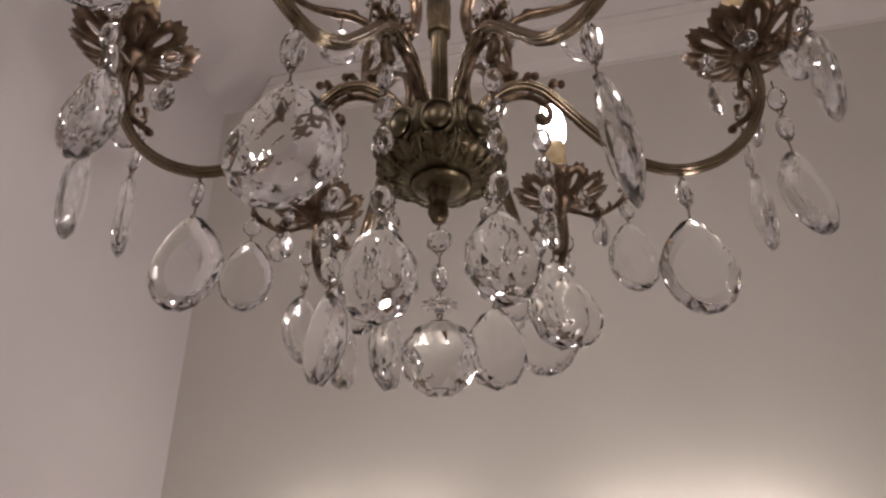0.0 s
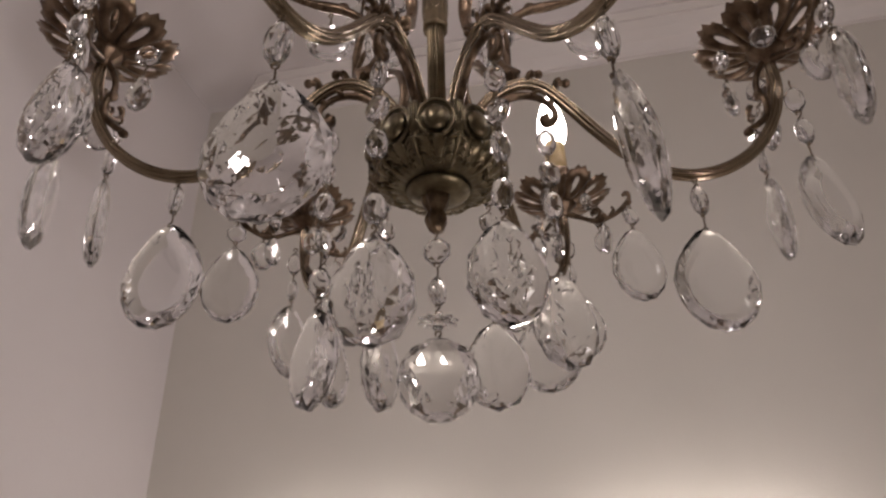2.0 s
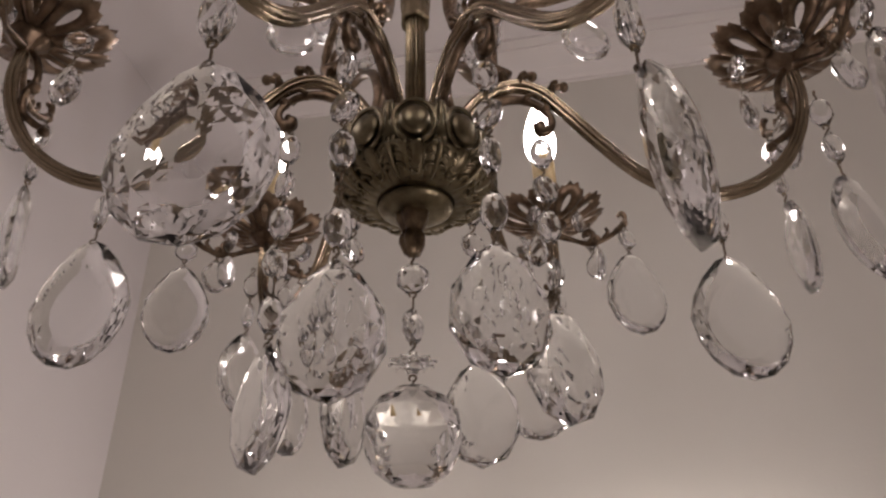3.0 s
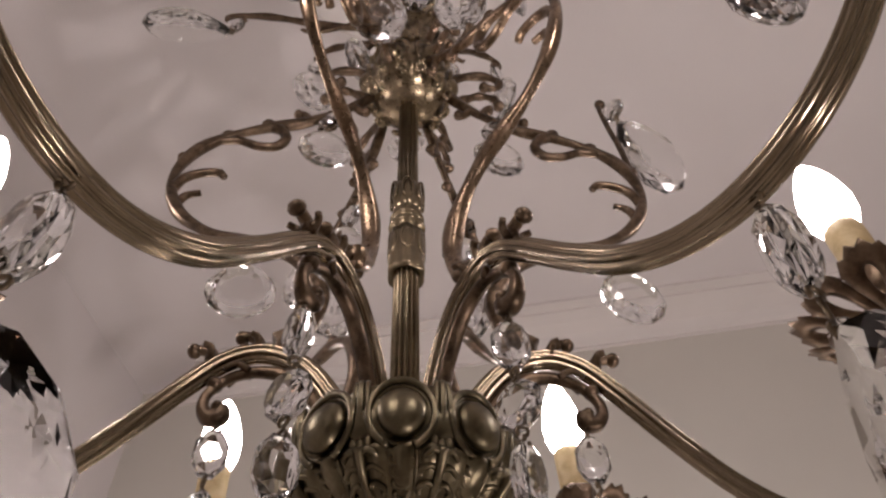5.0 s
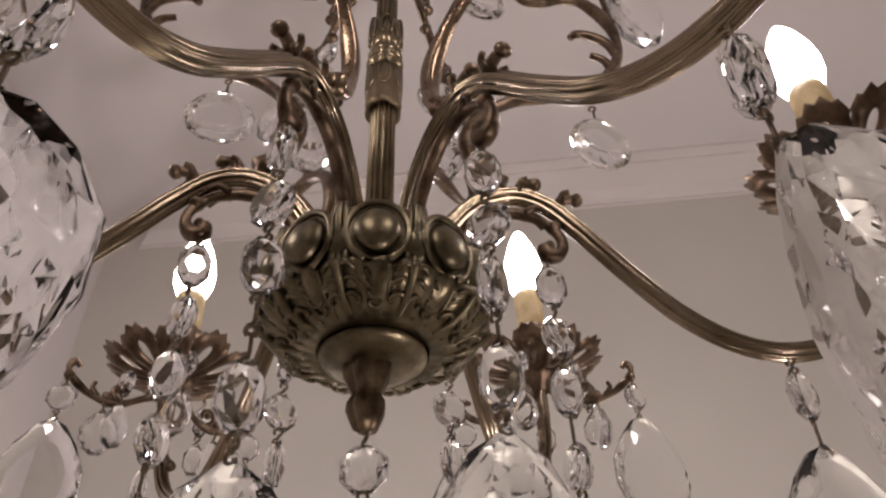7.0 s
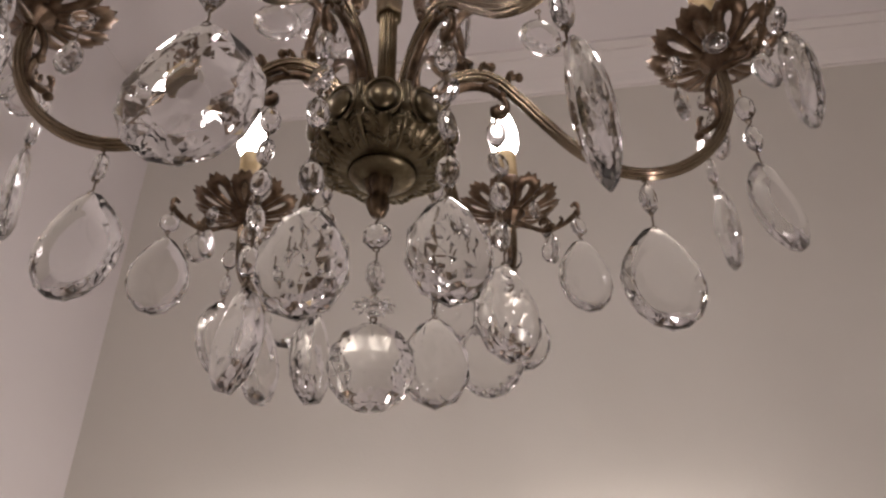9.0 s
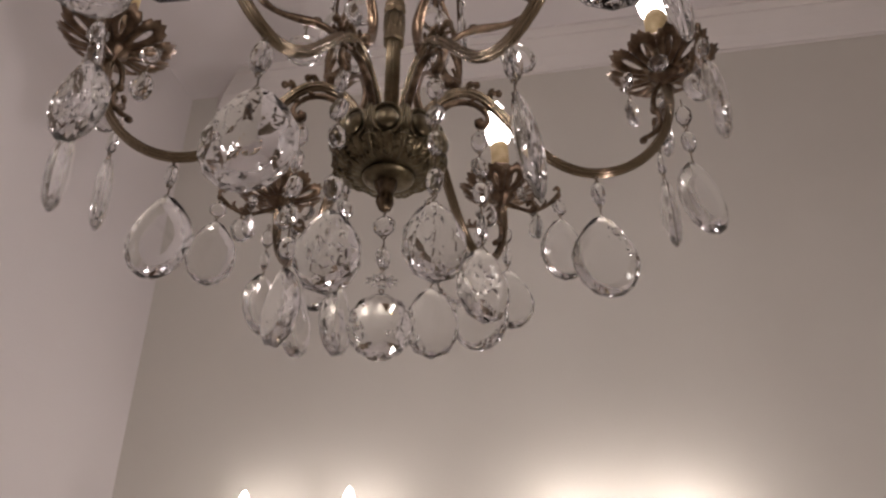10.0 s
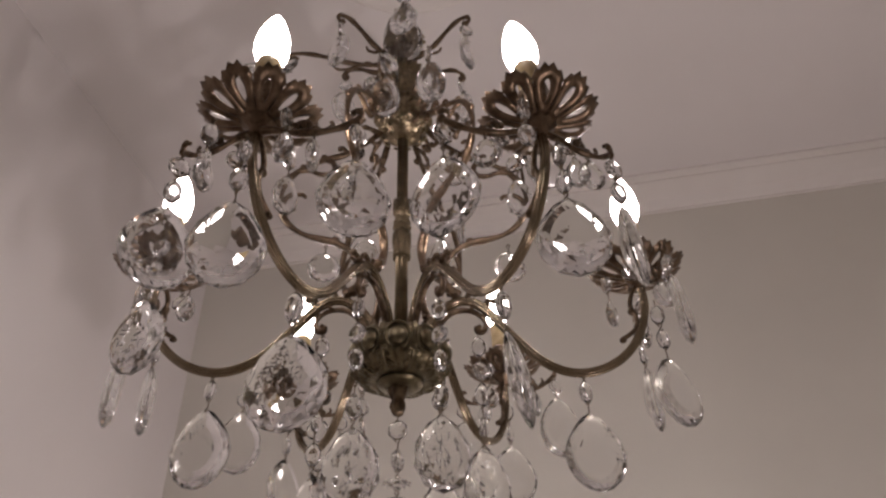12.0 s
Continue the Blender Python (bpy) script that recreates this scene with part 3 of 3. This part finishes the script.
part("rod", finish("rod", bm, BALL_BRASS), lamp, None, "brass rod and ceiling cup")

# One arm's pieces, in its own plane; x is out from the axis.
ARM_LINE = spline([V(.022, 2.018), V(.0265, 2.040), V(.0355, 2.062), V(.052, 2.082), V(.072, 2.090), V(.090, 2.084), V(.106, 2.067), V(.127, 2.040), V(.150, 2.014), V(.175, 1.998), V(.201, 1.994), V(.229, 2.002), V(.254, 2.021), V(.272, 2.049), V(.281, 2.080), V(.2805, 2.114)], 10)
bm = bmesh.new()
tube(bm, ARM_LINE, lambda t: 0.0060 - 0.0013 * t, 64, 8, 0.26)
lathe(bm, [(0.0062, 2.028), (0.0085, 2.026), (0.0085, 2.020), (0.006, 2.018)], 20, None, (0.0245, 0))
ARM = finish("arm_tube", bm, ARM_BRASS)

CUP = 0.2805
bm = bmesh.new()
N, PETALS = 26, 10
quads = []
for q in range(N):
    f = TAU * q / N
    c, sn = math.cos(f), math.sin(f)
    # a long slot, and the serrated edge of the petal round it
    hu, hv = 0.0288 + 0.0088 * c, 0.0034 * sn * (0.75 + 0.25 * c)
    ou, ov = 0.0285 + 0.0185 * c, 0.0150 * sn
    lim = math.tan(math.pi / PETALS) * ou * 0.985
    ov = max(-lim, min(lim, ov))
    ou += 0.0015 * (1 if q % 2 else -1) * (c > 0.1)

    def petal_at(u, v, dz):
        return bm.verts.new((u, v, 0.0005 + 0.0155 * max(0.0, (u - 0.012) / 0.036) ** 1.6 + dz - 9 * v * v))
    mu, mv = 0.5 * (hu + ou), 0.5 * (hv + ov)
    quads.append((petal_at(hu, hv, 0.0), petal_at(mu, mv, -0.0018), petal_at(ou, ov, 0.0), petal_at(ou, ov, 0.0012), petal_at(mu, mv, 0.0008), petal_at(hu, hv, 0.0012)))
for q in range(N):
    a, b = quads[q], quads[(q + 1) % N]
    for i in range(6):
        j = (i + 1) % 6
        bm.faces.new((a[i], a[j], b[j], b[i]))
PETAL = finish("petal", bm, PAN_BRASS)
bm = bmesh.new()
lathe(bm, [(0.004, 2.1225), (0.0165, 2.121), (0.0175, 2.1185), (0.014, 2.114), (0.0085, 2.109), (0.006, 2.104), (0.0045, 2.103)], 33, lambda a, i: 1 - 0.1 * (0.5 - 0.5 * math.cos(12 * a)))
BOBECHE = finish("bobeche_pan", bm, PAN_BRASS)
bm = bmesh.new()
lathe(bm, [(0.0125, 2.162), (0.0148, 2.163), (0.0152, 2.160), (0.0138, 2.156), (0.0142, 2.148), (0.0125, 2.140), (0.0085, 2.136), (0.0095, 2.132), (0.0065, 2.128), (0.0065, 2.12)], 36, lambda a, i: 1 + (0.07 * math.cos(6 * a) if i < 6 else 0), (CUP, 0))
SOCKET = finish("socket_cup", bm, CAST_BRASS)
bm = bmesh.new()
lathe(bm, [(0.0098, 2.203), (0.0117, 2.2015), (0.0122, 2.198), (0.012, 2.15)], 24, lambda a, i: 1 + 0.025 * math.sin(3 * a + i), (CUP, 0))
CANDLE = finish("sleeve", bm, SLEEVE)
bm = bmesh.new()
lathe(bm, [(0, 2.278), (0.0035, 2.2755), (0.0075, 2.268), (0.012, 2.256), (0.0158, 2.241), (0.0174, 2.2285), (0.0165, 2.216), (0.013, 2.206), (0.0095, 2.2005)], 24, None, (CUP, 0))
BULB_MESH = finish("bulb_glass", bm, BULB_GLASS)

bm = bmesh.new()
tube(bm, spline([V(.031, 2.030), V(.041, 2.055), V(.056, 2.073), V(.072, 2.0775), V(.086, 2.073), V(.0948, 2.063), V(.0958, 2.0545), V(.0922, 2.0490), V(.0872, 2.0495), V(.0868, 2.0540)], 6), lambda t: 0.0034 + 0.0006 * math.sin(9 * t) + 0.0013 * max(0.0, (t - 0.6) / 0.4), 12, 4, 0.24)
blob(bm, V(.0885, 2.0535), (0.0034, 0.0058, 0.0034))
for side in (-1, 1):
    tube(bm, spline([V(.078, 2.0765, side * 0.002), V(.084, 2.078, side * 0.005), V(.089, 2.073, side * 0.0065)], 4), lambda t: 0.0022 - 0.0008 * t, 7)
blob(bm, V(.093, 2.068), (0.0040, 0.0050, 0.0035))
INNER_SCROLL = finish("inner_scroll", bm, CAST_BRASS)

# Leaf curls that ride on the arm's hump.
bm = bmesh.new()
for r, h, s in ((0.066, 0.008, -1), (0.076, 0.007, 1), (0.098, 0.003, 1)):
    base = 2.094 - max(0, r - 0.085) * 0.55
    tube(bm, spline([V(r, base - 0.004), V(r + s * 0.001, base + h * 0.45), V(r + s * 0.004, base + h * 0.85), V(r + s * 0.0085, base + h), V(r + s * 0.0105, base + h * 0.75)], 5), lambda t: 0.0037 - 0.0011 * t, 9, 3, 0.22)
    blob(bm, V(r + s * 0.0100, base + h * 0.8), (0.0038, 0.0046, 0.0038))
    for side in (-1, 1):
        tube(bm, spline([V(r, base - 0.004, side * 0.002), V(r + s * 0.001, base + h * 0.3, side * 0.0055), V(r + s * 0.0045, base + h * 0.45, side * 0.0075)], 4), lambda t: 0.0024 - 0.0008 * t, 7)
LEAVES = finish("hump_leaves", bm, CAST_BRASS)

def W(r, z):
    """A point of the bracket, drawn at a slightly larger size."""
    return Vector((r * 0.965, 0.0, 2.097 + (z - 2.097) * 0.9))


# The tall open bracket between ball and arm.
bm = bmesh.new()
tube(bm, spline([W(.027, 2.425), W(.042, 2.398), W(.064, 2.371), W(.088, 2.350), W(.114, 2.338), W(.140, 2.320), W(.158, 2.297), W(.1655, 2.268), W(.1625, 2.240), W(.150, 2.214), W(.130, 2.197), W(.108, 2.189), W(.086, 2.183), W(.066, 2.168), W(.054, 2.148), W(.0515, 2.128), W(.058, 2.108), W(.070, 2.097)], 7),
     lambda t: 0.0040 + 0.0022 * max(0, (t - 0.62) / 0.38) + 0.0007 * math.sin(40 * t), 14, 4, 0.2)
blob(bm, W(.114, 2.343), (0.0055, 0.0045, 0.005))
blob(bm, W(.166, 2.285), (0.0035, 0.004, 0.005))
blob(bm, W(.088, 2.188), (0.006, 0.004, 0.0045))
blob(bm, W(.140, 2.3235), (0.006, 0.0035, 0.0035))
tube(bm, spline([W(.114, 2.341), W(.103, 2.335), W(.098, 2.322), W(.104, 2.310), W(.117, 2.309), W(.131, 2.315), W(.145, 2.313)], 6), lambda t: 0.0044 - 0.0016 * t, 8)
tube(bm, spline([W(.163, 2.243), W(.158, 2.258), W(.148, 2.266), W(.137, 2.268), W(.132, 2.263)], 6), lambda t: 0.0036 - 0.0009 * t, 8)
tube(bm, spline([W(.156, 2.224), W(.152, 2.236), W(.143, 2.241)], 5), lambda t: 0.0032 - 0.001 * t, 8)
for r, z, dr, dz in ((.052, 2.386, -.006, -.012), (.060, 2.376, .004, .012), (.074, 2.363, -.003, -.011), (.083, 2.355, .006, .010)):
    tube(bm, spline([W(r, z), W(r + dr * 0.7, z + dz * 0.6), W(r + dr * 1.5, z + dz), W(r + dr * 1.9, z + dz * 0.7)], 5), lambda t: 0.0036 - 0.0010 * t, 7)
    blob(bm, W(r + dr * 1.8, z + dz * 0.8), (0.0038, 0.0046, 0.0038))
for line, r0 in (([W(.028, 2.432), W(.048, 2.450), W(.068, 2.452), W(.080, 2.440), W(.076, 2.428), W(.066, 2.430)], 0.0046), ([W(.044, 2.402), W(.060, 2.412), W(.074, 2.406), W(.076, 2.394)], 0.0040)):
    tube(bm, spline(line, 6), lambda t, r0=r0: r0 - 0.4 * r0 * t + 0.0006 * math.sin(22 * t), 8, 4, 0.2)
    blob(bm, line[-1], (0.0045, 0.0050, 0.0042))
BRACKET = finish("bracket_scroll", bm, CAST_BRASS)
FRONT_BRACKET = BRACKET.copy()
FRONT_BRACKET.materials[0] = COPPER

# Two side branches below each pan, and a leaf scroll inside the riser.
def branch(side):
    bm = bmesh.new()
    pts = [(CUP, 0, 2.108), (CUP + 0.006, side * 0.018, 2.099), (CUP + 0.009, side * 0.034, 2.091), (CUP + 0.010, side * 0.052, 2.092), (CUP + 0.010, side * 0.066, 2.099), (CUP + 0.010, side * 0.074, 2.109), (CUP + 0.010, side * 0.071, 2.116), (CUP + 0.010, side * 0.067, 2.113)]
    tube(bm, spline(pts, 6), lambda t: 0.0032 - 0.0008 * t + 0.0005 * math.sin(25 * t), 8)
    tube(bm, [Vector((CUP + 0.0085, side * (0.0335 + 0.0078 * (1 - 0.13 * q) * math.sin(q)), 2.1005 - 0.0078 * (1 - 0.13 * q) * math.cos(q))) for q in np.linspace(0.2, 5.4, 22)], lambda t: 0.0027 - 0.0008 * t, 8)
    blob(bm, (CUP + 0.0085, side * 0.0345, 2.1015), (0.0030, 0.0030, 0.0030))
    tube(bm, spline([(CUP + 0.0095, side * 0.050, 2.0925), (CUP + 0.0095, side * 0.055, 2.0985), (CUP + 0.0095, side * 0.0535, 2.1035)], 4), lambda t: 0.0024 - 0.0008 * t, 7)
    blob(bm, (CUP + 0.010, side * 0.0725, 2.104), (0.0040, 0.0040, 0.0045))
    blob(bm, (CUP + 0.009, side * 0.043, 2.094), (0.0035, 0.0045, 0.0045))
    return finish("branch_scroll", bm, CAST_BRASS)


BRANCH = {s: branch(s) for s in (-1, 1)}
bm = bmesh.new()
tube(bm, spline([V(.276, 2.107), V(.268, 2.094), V(.264, 2.078), V(.268, 2.064), V(.266, 2.050), V(.256, 2.040), V(.249, 2.036), V(.246, 2.031)], 6), lambda t: 0.0030 - 0.001 * abs(t - 0.4), 8)
blob(bm, V(.264, 2.071), (0.0045, 0.004, 0.005))
blob(bm, V(.248, 2.0335), (0.0042, 0.004, 0.0036))
RISER = finish("riser_scroll", bm, CAST_BRASS)

# Arms: angle from the x axis, and how each hangs a little differently.
ARMS = {"front_right": (-62.3, 0.86), "right": (-1.9, 0.1), "back_right": (58.6, 0.65), "back_left": (121.1, -2.3), "left": (181.4, 1.1), "front_left": (243.2, -0.3)}
LOW = (("front_left", -1), ("front_right", 1), ("left", 1), ("left", -1), ("right", 1))
SIDE_TURN = {("front_left", 1): 12, ("front_right", -1): -28, ("front_left", -1): 40, ("front_right", 1): 62, ("right", -1): 66, ("right", 1): 70, ("back_right", -1): 8, ("back_left", 1): 6, ("left", 1): -22, ("left", -1): -66}
OUT_TURN = {"front_left": 10, "front_right": -6, "right": 27, "left": -72, "back_left": 58, "back_right": 6}
for where, (az, rise) in ARMS.items():
    m = pose(0, 0, 0, 0, 0, az) @ pose(0, 0, 2.02, 0, -rise, 0) @ pose(0, 0, -2.02)
    arm = part("arm", ARM, lamp, m, "reeded S-shaped brass arm")
    pan = part("bobeche", BOBECHE, lamp, m @ pose(CUP, 0, 0, 0, 0, 0), "openwork petal drip pan")
    for k in range(PETALS):
        part("petal", PETAL, pan, pose(0, 0, 2.118, 0, 0, 360 * k / PETALS + 11) @ Matrix.Diagonal((1.19, 1.19, 1.1, 1)))
    part("socket", SOCKET, arm)
    tilt = pose(CUP, 0, 2.15, *((5, -2.5) if where == "front_right" else (rng.uniform(-2, 2), rng.uniform(-1, 3))), 0) @ pose(-CUP, 0, -2.15)
    part("candle_sleeve", CANDLE, arm, tilt, "yellowed ivory candle sleeve")
    part("bulb", BULB_MESH, arm, tilt, "lit frosted candle bulb")
    part("scroll", INNER_SCROLL, arm)
    part("leaf_curl", LEAVES, arm)
    tips = {}
    j = lambda a: rng.uniform(-a, a)
    for s in (-1, 1):
        # the branches that face each other in front are longer and swing inwards
        bent = (where, s) in (("front_left", 1), ("front_right", -1), ("left", 1))
        b = pose(CUP, 0, 0, 0, 0, s * 24 if bent else 0) @ Matrix.Diagonal((1.28, 1.28, 1, 1) if bent else (1, 1, 1, 1)) @ pose(-CUP, 0, 0)
        part("side_branch", BRANCH[s], arm, b)
        tips[s] = m @ b @ Vector((CUP + 0.010, s * 0.0725, 2.103))
        strand(lamp, m @ b @ Vector((CUP + 0.009, s * 0.043, 2.0895)), [HOOK, PEAR], az + 60 + j(50), 0)
    part("riser_scroll", RISER, arm)
    if where.startswith("front"):
        part("bracket", FRONT_BRACKET, lamp, pose(0, 0, 2.097, 0, 0, 5) @ Matrix.Diagonal((1, 1, 1.07, 1)) @ pose(0, 0, -2.097) @ m, "copper-toned brass scroll bracket with leaf curls")
    else:
        part("bracket", BRACKET, lamp, m, "cast brass scroll bracket with leaf curls")

    def world_at(r, off, z):
        return m @ Vector((r, off, z))
    turn = {"front_left": -8, "front_right": 78, "right": 6, "left": -14, "back_left": 66, "back_right": -16}[where]
    # under the lowest bend
    strand(lamp, world_at(.197, 0, 1.991), [HOOK, OCT if where.startswith("back") or where == "left" else BIG_LONG if where.startswith("front") else LONG, HOOK if where.startswith("back") else HOOK_LONG]  + [{"front_left": BIG_CUT, "front_right": EDGE_CUT}.get(where, BIG)], turn, -9 if where == "front_right" else j(3))
    # long chain from the inner scroll
    strand(lamp, world_at(.092 if where == "front_left" else .0865, 0, 2.049), [HOOK, LONG, HOOK, OCT, HOOK, LONG] + [HOOK_LONG] * (where == "front_left") + {"left": [HOOK, OCT, HOOK_LONG], "right": [HOOK_LONG, OCT, HOOK_LONG], "back_right": [HOOK_LONG, LONG, HOOK_LONG]}.get(where, [HOOK_LONG]) + [LONG, HOOK, MID] * (where not in ("right", "back_right")) + [MID] * (where in ("right", "back_right")),
           {"front_left": -6, "front_right": 10, "left": -48, "right": 24, "back_left": 64, "back_right": 4}[where], j(2))
    # from the two side branches
    for s in (-1, 1):
        strand(lamp, tips[s], [HOOK, OCT, HOOK] + ([LONG, HOOK] if (where, s) in LOW else []) + ([HOOK_LONG] if (where, s) in (("left", 1), ("front_left", 1), ("front_right", -1)) else []) + [SLIM if where.startswith("back") else BIG_STAR if s > 0 else BIG], SIDE_TURN.get((where, s), az + 90 + s * 55 + j(25)), j(4))
    # out from the pan's rim
    strand(lamp, world_at(CUP + 0.014, 0.004, 2.088), [HOOK, LONG, HOOK, LONG, HOOK if where.startswith("back") or where == "front_right" else HOOK_LONG, BIG_STAR if where.startswith("front") else BIG], OUT_TURN.get(where, az + 90 + j(35)), j(4))
    strand(lamp, world_at(CUP + 0.002, 0.034, 2.116), [OCT, HOOK, SMALL], j(60))
    strand(lamp, world_at(CUP - (0.046 if where.startswith("front") else 0.038), 0.004, 2.122), [OCT, HOOK_LONG, CLEAR if where.startswith("front") else SMALL], j(60))
    strand(lamp, world_at(CUP - 0.018, -0.034, 2.120), [HOOK, OCT], j(60))
    strand(lamp, world_at(CUP + 0.020, -0.034, 2.121), [HOOK, LONG, HOOK, LONG], j(60))

# Middle strand below the finial.
strand(lamp, (-0.002, 0, 1.951), [HOOK, OCT, HOOK_LONG, OCT, HOOK, FLAT, HOOK, BALL], 0)

# Upper tier: thin curled branches with drops above the ball.
bm = bmesh.new()
tube(bm, spline([V(.012, 2.53), V(.030, 2.525), V(.052, 2.535), V(.075, 2.556), V(.092, 2.568), V(.106, 2.569), V(.112, 2.560), V(.107, 2.552), V(.101, 2.556)], 6), lambda t: 0.0044 - 0.0014 * t + 0.0005 * math.sin(30 * t), 9, 4, 0.2)
blob(bm, V(.104, 2.556), (0.0038, 0.0038, 0.0034))
tube(bm, spline([V(.040, 2.529), V(.050, 2.518), V(.060, 2.516), V(.064, 2.522)], 5), lambda t: 0.0028 - 0.001 * t, 7)
blob(bm, V(.034, 2.529), (0.005, 0.005, 0.004))
UPPER = finish("upper_branch", bm, CAST_BRASS)
for k in range(6):
    az = 60 * k - 30
    m = pose(0, 0, 0, 0, 0, az)
    part("upper_branch", UPPER, lamp, m, "thin curled upper branch")
    strand(lamp, m @ Vector((.106, 0, 2.553)), [HOOK, OCT, HOOK, OVAL], az + 90 + rng.uniform(-30, 30))
    strand(lamp, m @ Vector((.070 if k == 5 else .046, -0.012 if k == 5 else 0.012, 2.562 if k == 5 else 2.512)), [HOOK, BIG_STAR if k == 5 else OVAL], az + 90 + rng.uniform(-30, 30), 34 if k == 5 else 24 if k in (0, 4) else 0)

# Two strands that hang in front of the ball from the leaf curls of the front brackets.
for x, z, turn in ((-0.022, 2.425, 12), (0.034, 2.455, -20)):
    strand(lamp, (x, -0.085, z), [HOOK, OCT, HOOK, OVAL], turn, 14)

# Drops pinned to the brackets.
bm = bmesh.new()
tube(bm, spline([V(.159, 2.268), V(.158, 2.300), V(.155, 2.335), V(.154, 2.362), V(.159, 2.370)], 6), lambda t: 0.0024 - 0.0006 * t, 7)
blob(bm, V(.156, 2.368), (0.0045, 0.004, 0.005))
PIN = finish("bracket_pin", bm, CAST_BRASS)
for where in ("right", "back_right", "back_left"):
    m = pose(0, 0, 0, 0, 0, ARMS[where][0])
    part("pin", PIN, lamp, m, "upright brass pin")
    strand(lamp, m @ Vector((.165, 0, 2.369)), [OCT, HOOK, MID if where == "right" else OVAL], -54 if where == "right" else ARMS[where][0] + 30, 60 if where == "right" else 0, 62 if where == "right" else 0)
for where in ("back_right", "back_left"):
    m = pose(0, 0, 0, 0, 0, ARMS[where][0])
    strand(lamp, m @ Vector((.097, 0, 2.285)), [HOOK, OCT, HOOK, OVAL], ARMS[where][0] + 70)
for where, r in (("right", 0.130), ("left", 0.092)):
    m = pose(0, 0, 0, 0, 0, ARMS[where][0])
    strand(lamp, m @ Vector((r, 0, 2.172)), [HOOK_LONG, ROUND], 8)

for where, r in (("right", 0.066), ("back_right", 0.09), ("back_left", 0.085), ("left", 0.06)):
    m = pose(0, 0, 0, 0, 0, ARMS[where][0])
    strand(lamp, m @ Vector((r, 0, 2.392 - 0.75 * r)), [HOOK, OCT, HOOK, ROUND], 15)

# One longer upper branch with its drop.
m = pose(0, 0, 0, 0, 0, 176)
part("upper_branch", UPPER, lamp, m @ pose(0, 0, 2.52) @ Matrix.Diagonal((1.62, 1, 0.8, 1)) @ pose(0, 0, -2.52), "long thin upper branch")
strand(lamp, m @ Vector((.172, 0, 2.546)), [OCT, HOOK, BIG_STAR], 100, 78, 36)
